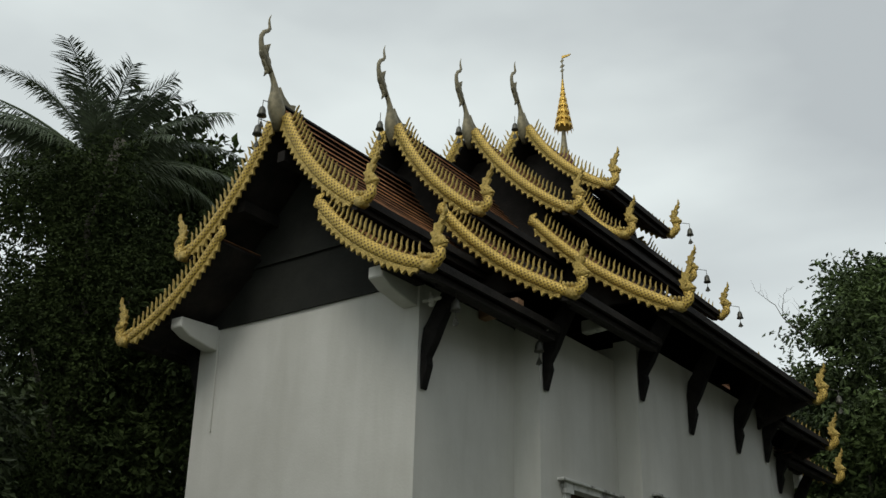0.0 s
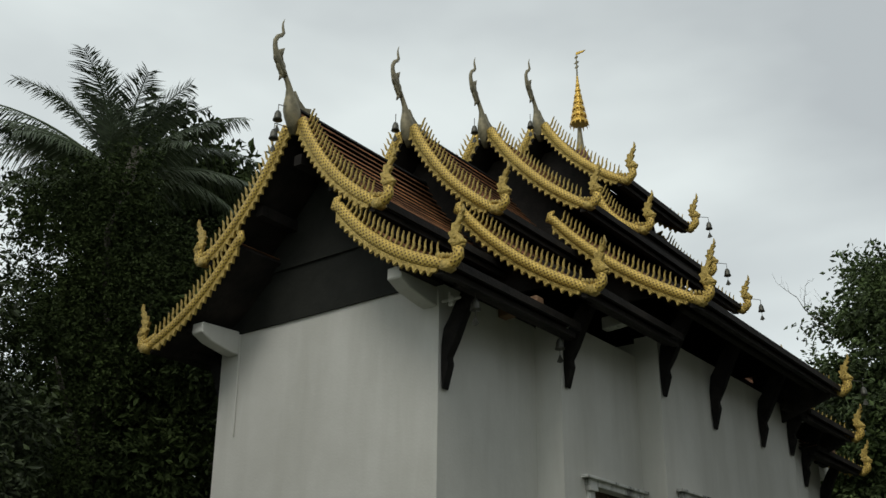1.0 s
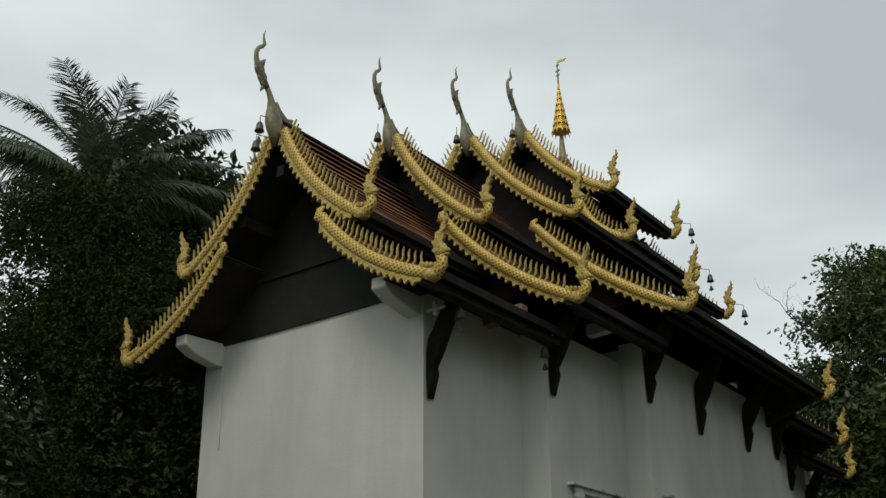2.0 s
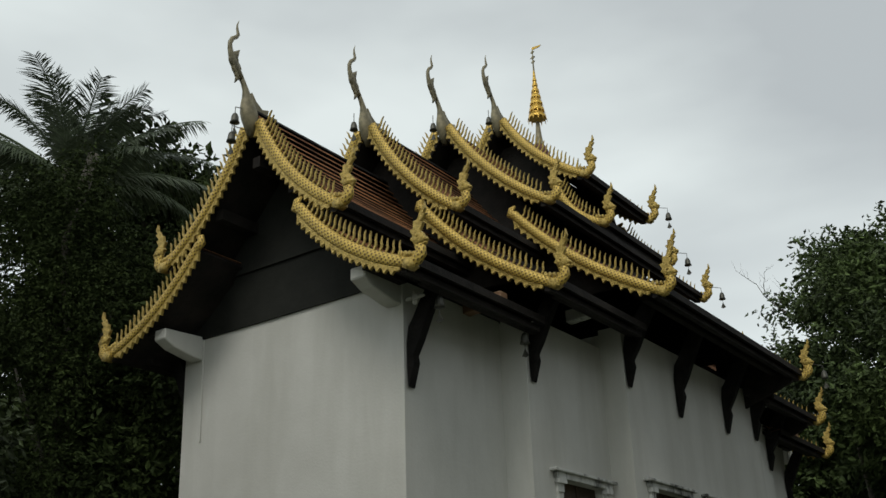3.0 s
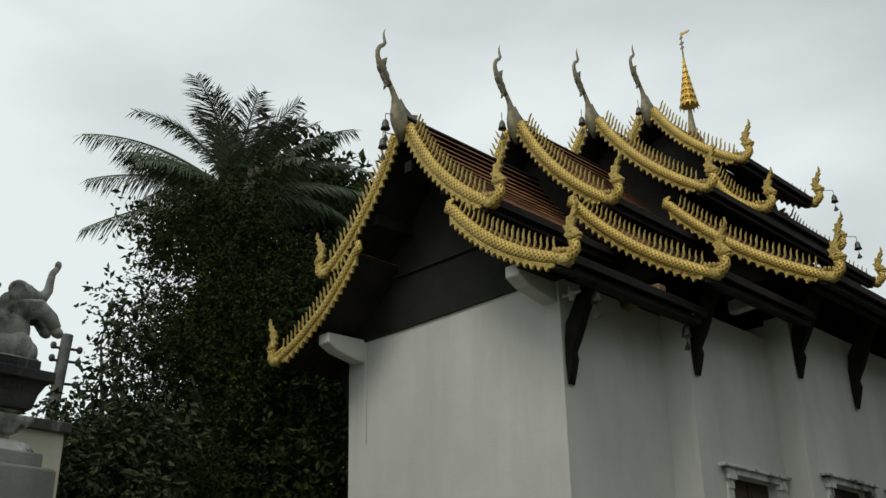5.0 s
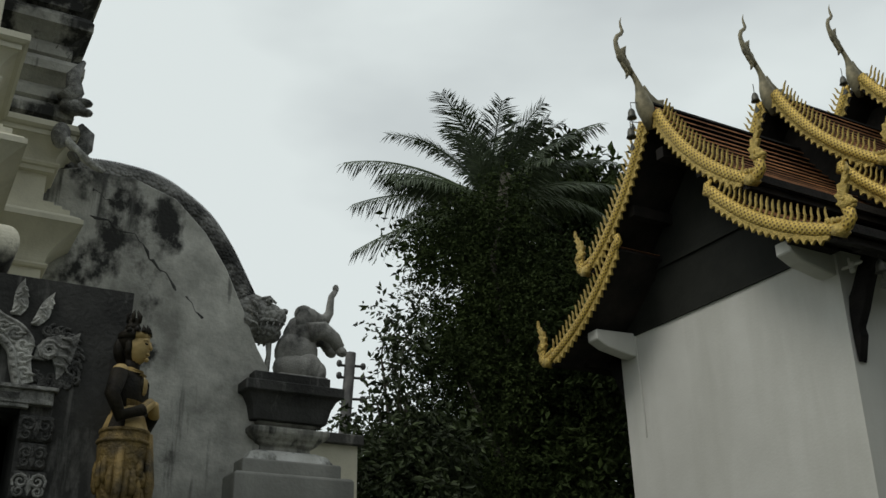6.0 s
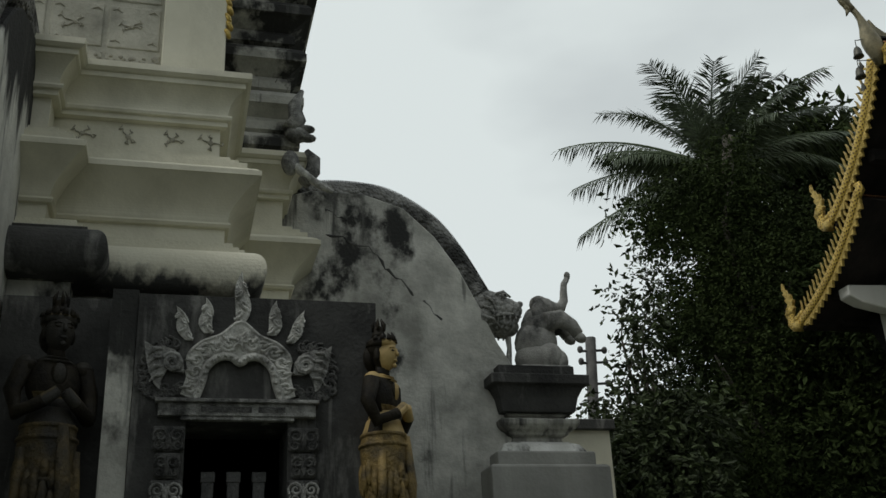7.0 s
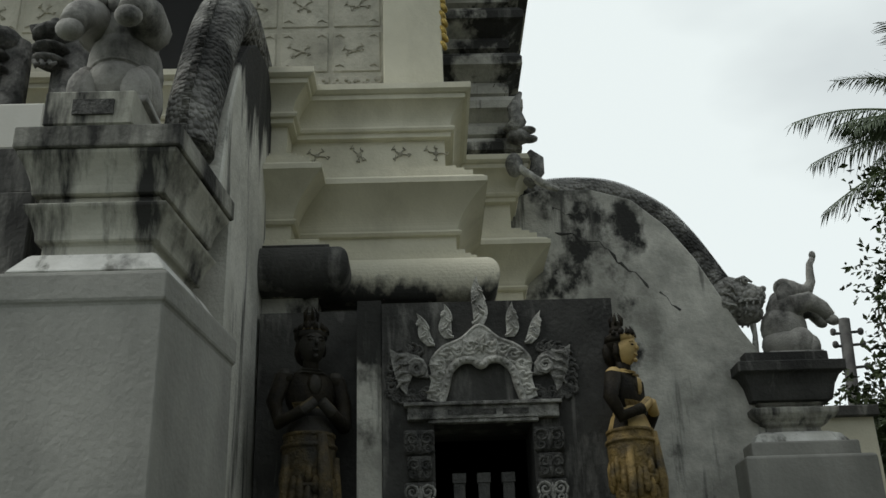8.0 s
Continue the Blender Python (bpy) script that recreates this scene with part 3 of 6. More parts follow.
# ---- naga bargeboards ----
spike_shape = Shape()
spike_shape.prism([(-0.014, -0.03), (0.016, -0.03), (0.030, 0.02), (0.027, 0.065), (0.010, 0.105), (0.002, 0.145), (-0.006, 0.20), (-0.017, 0.14), (-0.012, 0.095), (0.001, 0.055), (-0.004, 0.02)], -0.013, 0.013, "y")
SPIKE = spike_shape.mesh("spike", GOLD)
flame = [(-0.07, 0.0), (-0.11, 0.07), (-0.06, 0.10), (-0.10, 0.19), (-0.045, 0.20), (-0.08, 0.30), (-0.02, 0.30), (-0.035, 0.40), (0.0, 0.40), (-0.015, 0.53),
         (0.045, 0.42), (0.035, 0.36), (0.085, 0.36), (0.055, 0.26), (0.11, 0.25), (0.07, 0.15), (0.12, 0.10), (0.08, 0.0)]


def naga(p0, p1, sag, tail, label):
    """A naga bargeboard in the plane y = 0: body, neck, head, crest, fringe and a row of spikes."""
    ob = thing("naga_bargeboard", label, "bargeboard", group="naga bargeboards")
    pts = bend(p0, p1, sag, 28)
    dx, dz = pts[-1][0] - pts[-2][0], pts[-1][1] - pts[-2][1]
    body, radii = [], []
    if tail:
        a = pts[0]
        body += [(a[0] + 0.03, 0, a[1] + 0.13), (a[0] - 0.045, 0, a[1] + 0.10), (a[0] - 0.055, 0, a[1] + 0.03)]
        radii += [0.02, 0.05, 0.075]
    for i, (x, z) in enumerate(pts):
        body.append((x, 0, z))
        radii.append(0.070 if i < 25 else 0.070 - 0.003 * (i - 25))
    x, z = pts[-1]
    neck = [(0.07, -0.02), (0.14, 0.0), (0.185, 0.05), (0.185, 0.11), (0.16, 0.16), (0.155, 0.21)]
    body += [(x + a, 0, z + b) for a, b in neck]
    radii += [0.068, 0.072, 0.072, 0.064, 0.056, 0.045]
    s = Shape()
    s.tube(body, radii, 12, (0, 1, 0), 0.62)
    part("body", s, SCALE_GOLD, ob, "gold mosaic scales with dark chips", smooth=True)
    h = Shape()
    h.ball((x + 0.175, 0, z + 0.20), (0.085, 0.055, 0.07), 10, 7)
    h.ball((x + 0.235, 0, z + 0.20), (0.065, 0.035, 0.03), 8, 5, Matrix.Rotation(0.5, 3, "Y"))
    h.ball((x + 0.23, 0, z + 0.145), (0.05, 0.03, 0.022), 8, 5, Matrix.Rotation(-0.2, 3, "Y"))
    for sy in (1, -1):
        h.ball((x + 0.17, sy * 0.045, z + 0.235), 0.02, 6, 4)
    part("head", h, GOLD, ob, "gilded naga head", smooth=True)
    c = Shape()
    c.prism([(x + 0.175 + a * 0.80 - 0.05 * math.sin(b * 9.0) + b * 0.06, z + 0.17 + b * 0.84) for a, b in flame], -0.022, 0.022, "y")
    part("crest", c, GOLD, ob, "serrated gilded flame crest", bevel=0.006)
    m = Shape()
    m.prism([(x - 0.02, z - 0.06), (x + 0.06, z - 0.10), (x + 0.13, z - 0.075), (x + 0.10, z + 0.02), (x, z + 0.03)], -0.05, 0.05, "y")
    for q in range(5):
        m.ball((x - 0.06 + q * 0.055, 0, z + 0.10 - 0.012 * q), (0.022, 0.04, 0.05 - 0.004 * q), 6, 4)
    part("mane", m, GOLD, ob, "gilded leafy mane", smooth=True)
    fr = Shape()
    for i in range(1, 27):
        for half in (0, 0.5):
            a = Vector(pts[i]).lerp(Vector(pts[i + 1]), half)
            t = (Vector(pts[i + 1]) - Vector(pts[i])).normalized()
            nrm = Vector((t[1], -t[0])) if t[0] > 0 else Vector((-t[1], t[0]))
            if nrm[1] > 0:
                nrm = -nrm
            big = 0.055 + 0.045 * ((i * 2 + (half > 0)) % 3 == 0)
            o = a + nrm * 0.052
            fr.prism([tuple(o - t * 0.045), tuple(o + t * 0.045), tuple(o + t * 0.055 + nrm * big * 0.5), tuple(o + t * 0.03 + nrm * big), tuple(o - t * 0.02 + nrm * big * 0.55)], -0.018, 0.018, "y")
    part("fringe", fr, GOLD, ob, "gilded leaf fringe")
    length = sum(math.dist(pts[i], pts[i + 1]) for i in range(28))
    n = round(length * 0.93 / 0.092)
    for j in range(n):
        u = (0.05 + 0.88 * j / max(1, n - 1)) * 28
        i = min(27, int(u))
        a = Vector(pts[i]).lerp(Vector(pts[i + 1]), u - i)
        t = (Vector(pts[i + 1]) - Vector(pts[i])).normalized()
        sp = part("spike", SPIKE, None, ob)
        tilt = math.atan2(t[1], t[0])
        grow = 1.0 if j < n - 3 else 0.85
        sp.matrix_basis = Matrix.Translation((a[0] - t[1] * 0.085, 0, a[1] + t[0] * 0.085)) @ Matrix.Rotation(-tilt * 0.55, 4, "Y") @ Matrix.Scale(grow * (0.76 + 0.10 * random.random()), 4)
    return ob


for k, t in enumerate(TIERS):
    for row, (p0, p1, sag) in (("upper", ((0.13, t["ridge"] + 0.02), t["up"], 0.14)), ("lower", (t["low0"], t["low"], 0.13))):
        first = naga(p0, p1, sag, row == "lower", f"gilded naga bargeboard with spikes along a {row} gable edge")
        first.matrix_basis = pose(XC, t["y"], 0)
        copy_thing(first, pose(XC, t["y"], 0, 0, 0, 180))
        copy_thing(first, pose(XC, FAR[k], 0))
        copy_thing(first, pose(XC, FAR[k], 0, 0, 0, 180))


# ---- ridge finials ----
def chofa():
    """A bird-like gable finial: bulb, slender neck bent forward (towards -y), beaked head and a long curled tip."""
    ob = thing("roof_finial", "slender grey-bronze finial with a curled tip on the gable peak", "roof finial", group="gable finials")
    s = Shape()
    path = [(0.0, -0.14), (0.02, -0.02), (0.04, 0.08), (0.06, 0.16), (0.085, 0.25), (0.105, 0.35), (0.13, 0.45), (0.17, 0.53), (0.22, 0.60)]
    s.tube([(0, -d, z) for d, z in path], [0.05, 0.09, 0.116, 0.12, 0.10, 0.068, 0.046, 0.038, 0.038], 12, (1, 0, 0), 0.85)
    part("body", s, BRONZE, ob, smooth=True)
    s = Shape()
    path = [(0.21, 0.58), (0.28, 0.66), (0.34, 0.74), (0.39, 0.83), (0.42, 0.92), (0.425, 1.0), (0.39, 1.08), (0.33, 1.13), (0.30, 1.18), (0.32, 1.25), (0.325, 1.31), (0.30, 1.39)]
    s.tube([(0, -d, z) for d, z in path], [0.042, 0.052, 0.055, 0.046, 0.036, 0.032, 0.029, 0.027, 0.024, 0.019, 0.012, 0.003], 10, (1, 0, 0), 0.8)
    part("neck", s, BRONZE, ob, "long curled tip", smooth=True)
    s = Shape()
    for d, z, a, b in ((0.33, 0.66, 0.035, 0.08), (0.38, 0.74, 0.035, 0.08), (0.27, 0.73, 0.03, 0.07), (0.32, 0.83, 0.025, 0.08), (0.29, 0.60, 0.03, 0.07)):
        s.ball((0, -d, z), (0.03, a, b), 8, 6, Matrix.Rotation(0.6, 3, "X"))
    s.prism([(-0.30, 0.58), (-0.31, 0.48), (-0.24, 0.58)], -0.015, 0.015, "x")
    s.prism([(-0.30, 0.80), (-0.27, 0.97), (-0.36, 0.90)], -0.015, 0.015, "x")
    part("head", s, BRONZE, ob, "carved leafy beaked head", smooth=True)
    s = Shape()
    s.prism([(-0.05, 0.46), (0.03, 0.36), (0.14, 0.29), (0.25, 0.33), (0.23, 0.25), (0.40, 0.27), (0.36, 0.12), (0.34, 0.0), (0.0, 0.0), (-0.04, 0.2)], -0.035, 0.035, "x")
    part("tail", s, BRONZE, ob, "forked tail lying on the ridge", bevel=0.01)
    return ob


first = chofa()
first.matrix_basis = pose(XC, TIERS[0]["y"], TIERS[0]["ridge"])
for k, t in enumerate(TIERS):
    if k:
        copy_thing(first, pose(XC, t["y"] + 0.08, t["ridge"] - 0.09))

# the tiered gilt umbrella spire on the middle of the ridge
spire = thing("ridge_spire", "gilded tiered spire on a red and grey base on the ridge", "spire", pose(XC, YC, 10.30))
s = Shape()
s.lathe([(0.20, -0.06), (0.20, 0.06), (0.17, 0.08), (0.16, 0.18), (0.13, 0.20), (0.11, 0.28)], 12)
part("base", s, surface("red_base", (0.10, 0.035, 0.025), (0.20, 0.07, 0.05), 9, 0.7), spire, "dull red stepped base")
s = Shape()
s.lathe([(0.11, 0.27), (0.085, 0.33), (0.07, 0.42), (0.065, 0.46), (0.05, 0.60), (0.035, 0.80)], 12)
part("stem", s, BRONZE, spire, "grey stem", smooth=True)
for i in range(9):
    u = i / 8
    r, z, h = 0.15 * (1 - u) ** 1.5 + 0.022, 0.86 + 1.0 * (1 - (1 - u) ** 1.25) , 0.15 - 0.06 * u
    s = Shape()
    s.lathe([(r * 0.75, z), (r, z + 0.015), (r * 0.97, z + h * 0.45), (r * 0.74, z + h * 0.75), (r * 0.66, z + h)], 14)
    if i < 5:
        for j in range(12):
            a = 2 * math.pi * j / 12
            x, y = r * math.cos(a), r * math.sin(a)
            s.add([(x * 1.02, y * 1.02, z + 0.02), (x * 1.02 - y * 0.2, y * 1.02 + x * 0.2, z + 0.02), (x * 1.1 - y * 0.1, y * 1.1 + x * 0.1, z - 0.07), (x * 0.9 - y * 0.1, y * 0.9 + x * 0.1, z + 0.02)],
                  [(0, 1, 2), (1, 3, 2), (3, 0, 2), (0, 3, 1)])
    part("tier", s, BRIGHT_GOLD, spire, "bright gilt tier")
s = Shape()
s.tube([(0, 0, 1.8), (0, 0, 2.18), (0, 0, 2.46)], [0.022, 0.014, 0.008], 6, (1, 0, 0))
for z, w in ((2.12, 0.045), (2.22, 0.055), (2.34, 0.04)):
    s.prism([(-w, z), (0, z + 0.05), (w, z + 0.02), (0, z - 0.03)], -0.008, 0.008, "y")
part("rod", s, BRONZE, spire, "thin ornamented rod")
s = Shape()
s.prism([(0.0, 2.40), (0.16, 2.41), (0.20, 2.44), (0.10, 2.45), (0.0, 2.46)], -0.008, 0.008, "y")
part("vane", s, BRIGHT_GOLD, spire, "small gilt vane")


def bell(x, y, z, reach, up, back=0.0):
    """A small wind bell with a leaf clapper, hung from a rod."""
    ob = thing("wind_bell", "small dark bronze wind bell hanging at the roof edge", "bell", pose(x, y, z), group="wind bells")
    s = Shape()
    s.tube([(-reach, back, up), (0, 0, 0.03), (0, 0, -0.06)], 0.006, 5, (0, 1, 0))
    part("rod", s, BELL, ob)
    s = Shape()
    s.lathe([(0.006, -0.05), (0.03, -0.07), (0.045, -0.11), (0.05, -0.16), (0.062, -0.19)], 10)
    part("bell_body", s, BELL, ob, smooth=True)
    s = Shape()
    s.tube([(0, 0, -0.18), (0, 0, -0.27)], 0.004, 5, (0, 1, 0))
    s.prism([(-0.045, -0.34), (0.0, -0.25), (0.045, -0.34), (0, -0.36)], -0.006, 0.006, "y")
    part("clapper", s, BELL, ob)


bell(XC, 7.22, 7.98, 0.0, 0.12, 0.34)
bell(XC - 0.02, 7.20, 7.72, 0.0, 0.10, 0.42)
for t in TIERS[1:]:
    bell(XC, t["y"] - 0.24, t["ridge"] + 0.08, 0.0, 0.08)
for k, t in enumerate(TIERS):
    for y in ((FAR[k],) if k > 1 else ()):
        for hw, z in ((t["up"]), (t["low"])):
            bell(XC + hw + 0.42, y, z + 0.06, 0.20, 0.10)
for y, hw, z in ((8.2, 2.25, 5.36), (9.9, 2.25, 5.36)):
    bell(XC + hw, y, z, 0.0, 0.05)


# a flower-shaped ornament on the corner bracket
ornament = thing("bracket_ornament", "pale four-lobed metal flower on the corner bracket", "ornament", pose(XC + 1.93, 8.20, 5.36))
s = Shape()
for dx, dz, rx, rz in ((0.0, 0.0, 0.05, 0.045), (-0.08, 0.0, 0.055, 0.022), (0.08, 0.0, 0.055, 0.022), (-0.02, 0.055, 0.022, 0.04), (0.0, -0.05, 0.04, 0.035)):
    s.ball((dx, 0, dz), (rx, 0.02, rz), 10, 7)
part("flower", s, PLASTER, ornament, smooth=True)
s = Shape()
s.tube([(0, 0.0, 0), (-0.05, 0.1, 0.05)], 0.01, 6, (0, 0, 1))
part("stem", s, BELL, ornament)

# ---- the stupa ----
CX, CY = -7.00, 0.20                      # its corner
PS = 1.20                                 # how far the middle projections lie from the corner
PF, PY = 0.26, 0.60                       # how far they stand out, in front and beside


def stupa_plan(ps):
    return [(CX - 10, CY - 10), (CX, CY - 10), (CX, CY - 8.85), (CX + PF, CY - 8.85), (CX + PF, CY - ps), (CX, CY - ps), (CX, CY),
            (CX - PS, CY), (CX - PS, CY + PY), (CX - 8.85, CY + PY), (CX - 8.85, CY), (CX - 10, CY)]


def curve(off0, z0, off1, z1, power, n=14):
    """Points of a hollow moulding between two heights."""
    return [(off0 + (off1 - off0) * (i / n) ** power, z0 + (z1 - z0) * i / n) for i in range(n + 1)]


stupa = thing("stupa", "cream and grey plastered square stupa with stepped mouldings", "stupa")
s = Shape()
s.moulding(stupa_plan(1.05), [(0.12, 0.0), (0.12, 4.08)])
part("plinth", s, GRIMY, stupa, "soot-stained plain plinth")
s = Shape()
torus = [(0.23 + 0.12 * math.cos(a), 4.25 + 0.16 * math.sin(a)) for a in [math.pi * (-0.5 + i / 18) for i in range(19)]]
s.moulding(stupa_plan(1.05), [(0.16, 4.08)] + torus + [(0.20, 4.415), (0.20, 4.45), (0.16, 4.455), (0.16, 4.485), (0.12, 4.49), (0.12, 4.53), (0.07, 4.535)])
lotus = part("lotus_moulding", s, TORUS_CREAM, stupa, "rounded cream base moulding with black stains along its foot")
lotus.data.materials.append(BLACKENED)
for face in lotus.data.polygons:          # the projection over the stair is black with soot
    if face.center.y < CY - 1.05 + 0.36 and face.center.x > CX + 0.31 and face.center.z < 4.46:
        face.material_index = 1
s = Shape()
s.moulding(stupa_plan(PS), [(0.06, 4.53), (0.06, 4.66), (0.09, 4.665), (0.105, 4.685), (0.09, 4.705), (0.075, 4.71)] + curve(0.08, 4.73, 0.29, 5.00, 1.7) + [(0.30, 5.005), (0.30, 5.045)])
part("cavetto", s, CREAM, stupa, "flaring cream band")
s = Shape()
s.moulding(stupa_plan(PS), [(0.29, 5.045), (0.27, 5.07), (0.215, 5.10), (0.20, 5.105), (0.20, 5.15), (0.14, 5.155), (0.14, 5.20), (0.08, 5.205), (0.08, 5.25), (0.0, 5.255), (0.0, 5.53)])
part("frieze", s, CREAM, stupa, "stepped band and frieze")
s = Shape()
s.moulding(stupa_plan(PS), [(0.0, 5.52), (0.05, 5.525), (0.05, 5.565), (0.075, 5.57), (0.085, 5.59), (0.075, 5.61), (0.05, 5.615), (0.05, 5.64)] + curve(0.05, 5.64, 0.15, 5.80, 2.0, 10) +
           [(0.17, 5.805), (0.17, 5.845), (0.19, 5.85), (0.215, 5.87), (0.215, 5.92), (0.0, 5.93)])
part("cornice", s, CREAM, stupa, "stacked cream cornice mouldings")
s = Shape()
upper = [(CX - 10, CY - 10), (CX, CY - 10), (CX, CY), (CX - PS, CY), (CX - PS, CY + PY), (CX - 8.85, CY + PY), (CX - 8.85, CY), (CX - 10, CY)]
s.moulding(upper, [(-0.05, 5.93), (-0.05, 7.6)])
part("wall", s, WALL_CREAM, stupa, "cream wall above the cornice")
s = Shape()
s.moulding(upper, [(0.0, 7.6), (0.10, 7.65), (0.10, 7.75), (0.22, 7.8), (0.22, 7.95), (0.35, 8.0), (0.35, 8.2), (-0.6, 8.4), (-1.0, 9.6), (-2.2, 10.2), (-2.6, 12.5), (-3.6, 13.0)])
part("upper_body", s, GRIMY, stupa, "dirty stepped upper body")
# dark mouldings of the projection beside the corner
s = Shape()
side_plan = [(CX - 8.85, CY), (CX - PS + 0.02, CY), (CX - PS + 0.02, CY + PY), (CX - 8.85, CY + PY)]
prof = []
for i, z in enumerate((5.98, 6.18, 6.40, 6.62, 6.86, 7.1, 7.35)):
    d = (0.13, 0.06, 0.16, 0.05, 0.18, 0.08, 0.22)[i]
    prof += [(d - 0.05, z), (d, z + 0.02), (d, z + 0.10), (d - 0.04, z + 0.16)]
s.moulding(side_plan, prof)
part("side_mouldings", s, GRIMY, stupa, "blackened mouldings of the projection")
# corner pillar and the wall panels beside it
s = Shape()
s.box(CX - 0.3, CX + 0.0, CY - 0.475, CY + 0.01, 5.925, 7.6)
part("pillar", s, CREAM, stupa, "smooth cream corner pillar", bevel=0.008)
s = Shape()
for i in range(16):
    z = 6.42 + 0.075 * i
    s.ball((CX - 0.02, CY + 0.02 + 0.014 * (i % 2), z), (0.04, 0.026, 0.05), 8, 5, Matrix.Rotation(0.5, 3, "X"))
part("gilt_edge", s, GOLD, stupa, "gilded leafy edge of the pillar", smooth=True)


def petal(s, c, normal, length, width, angle, thick=0.02):
    """A raised leaf lying on a wall whose normal is +x or +y."""
    pts = [(0, 0), (0.35 * length, width), (0.7 * length, width * 0.7), (length, 0), (0.7 * length, -width * 0.7), (0.35 * length, -width)]
    ring = []
    for a, b in pts:
        u, w = a * math.cos(angle) - b * math.sin(angle), a * math.sin(angle) + b * math.cos(angle)
        ring.append((u, w))
    top = [Vector((0, u, w)) if normal == "x" else Vector((-u, 0, w)) for u, w in ring]
    out = Vector((thick, 0, 0)) if normal == "x" else Vector((0, thick, 0))
    c = Vector(c)
    n = len(top)
    mid = c + out * 1.6 + sum(top, Vector()) / n
    s.add([c + p for p in top] + [c + p * 0.85 + out for p in top] + [mid],
          [(i, (i + 1) % n, n + (i + 1) % n, n + i) for i in range(n)] + [(n + i, n + (i + 1) % n, 2 * n) for i in range(n)])


def rosette(s, c, normal, r, petals=4, start=0.785):
    for i in range(petals):
        petal(s, c, normal, r, r * 0.22, start + 2 * math.pi * i / petals)
    s.ball((c[0] + (0.02 if normal == "x" else 0), c[1] + (0.02 if normal == "y" else 0), c[2]), r * 0.16, 6, 4)


WORN = random.Random(8)


def worn_relief(s, x, y, z, r):
    """A spidery, half lost stucco rosette on a wall facing +x."""
    for q in range(4):
        a = math.pi / 4 + q * math.pi / 2 + WORN.uniform(-0.5, 0.5)
        k = r * WORN.uniform(0.5, 1.05)
        path = [(x + 0.006, y + k * u * math.cos(a + 0.35 * math.sin(3 * u)), z + k * u * math.sin(a + 0.35 * math.sin(3 * u)) * 0.8) for u in (0.1, 0.4, 0.7, 1.0)]
        s.tube(path, [0.005, 0.007, 0.005, 0.003], 5, (1, 0, 0))
        e = path[-1]
        s.tube([e, (e[0], e[1] + 0.03 * math.cos(a + 1.4), e[2] + 0.025 * math.sin(a + 1.4)), (e[0], e[1] + 0.02 * math.cos(a + 2.4), e[2] + 0.03)], [0.007, 0.006, 0.003], 5, (1, 0, 0))
    s.ball((x + 0.004, y, z), (0.012, 0.022, 0.02), 7, 5)


for i in range(8):
    if i in (3, 4):                       # the doorway at the head of the stair
        continue
    y1 = CY - 0.49 - i * 0.43
    s = Shape()
    s.box(CX - 0.07, CX - 0.04, y1 - 0.41, y1, 6.03, 6.155)
    band = part("vine_band", s, WALL_CREAM, stupa, bevel=0.005)
    s = Shape()
    for q in range(16):
        s.ball((CX - 0.038, y1 - 0.02 - q * 0.0245, 6.09 + 0.03 * math.sin(q * 1.9)), (0.010, 0.018, WORN.uniform(0.012, 0.024)), 6, 4, Matrix.Rotation(q * 0.7, 3, "X"))
    part("vine", s, RELIEF, band, "worn stucco vine")
    for j in range(3):
        z0 = 6.20 + j * 0.44
        s = Shape()
        s.box(CX - 0.07, CX - 0.038, y1 - 0.40, y1 - 0.01, z0, z0 + 0.39)
        tile = part("panel", s, WALL_CREAM, stupa, bevel=0.008)
        s = Shape()
        worn_relief(s, CX - 0.038, y1 - 0.205 + WORN.uniform(-0.02, 0.02), z0 + 0.20, 0.12)
        for a, b in ((0.06, 0.05), (0.34, 0.05), (0.06, 0.34), (0.34, 0.34)):
            if WORN.random() < 0.7:
                s.tube([(CX - 0.036, y1 - a - 0.04, z0 + b), (CX - 0.036, y1 - a, z0 + b + 0.015), (CX - 0.036, y1 - a + 0.035, z0 + b - 0.01)], [0.004, 0.010, 0.004], 5, (1, 0, 0))
        part("rosette", s, RELIEF, tile, "worn stucco rosette")
# flat near-black sheet on the wall stands in for the doorway's inner shade
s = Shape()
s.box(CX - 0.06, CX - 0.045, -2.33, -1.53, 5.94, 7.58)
part("doorway", s, SHADE_BLACK, stupa, "doorway at the head of the stair, its shade a flat black sheet")
for y in (-2.37, -1.50):
    s = Shape()
    s.box(CX - 0.06, CX + 0.03, y - 0.04, y + 0.04, 5.93, 7.59)
    part("door_jamb", s, CREAM, stupa, bevel=0.006)
for y in (0.13, -0.15, -0.47, -0.80):
    s = Shape()
    worn_relief(s, CX, y, 5.40, 0.10)
    part("rosette", s, RELIEF, stupa, "worn stucco rosette on the frieze")

# small winged guardian at the corner of the projection
GX, GY = CX - PS + 0.20, CY + PY + 0.02
for i in range(6):
    s = Shape()
    path = [(GX + 0.04, GY - 0.02 + 0.035 * i + 0.20 * u * (1 + 0.2 * u), 5.86 - 0.035 * i - (0.30 - 0.02 * i) * u * (1 - 0.25 * u)) for u in [q / 8 for q in range(9)]]
    s.tube(path, [0.016 + 0.020 * math.sin(math.pi * (0.2 + 0.75 * q / 8)) for q in range(9)], 7, (1, 0, 0))
    part("wing_feather", s, PALE_STUCCO, stupa, smooth=True)
s = Shape()
s.ball((GX + 0.02, GY + 0.02, 5.80), (0.07, 0.08, 0.12), 12, 8)
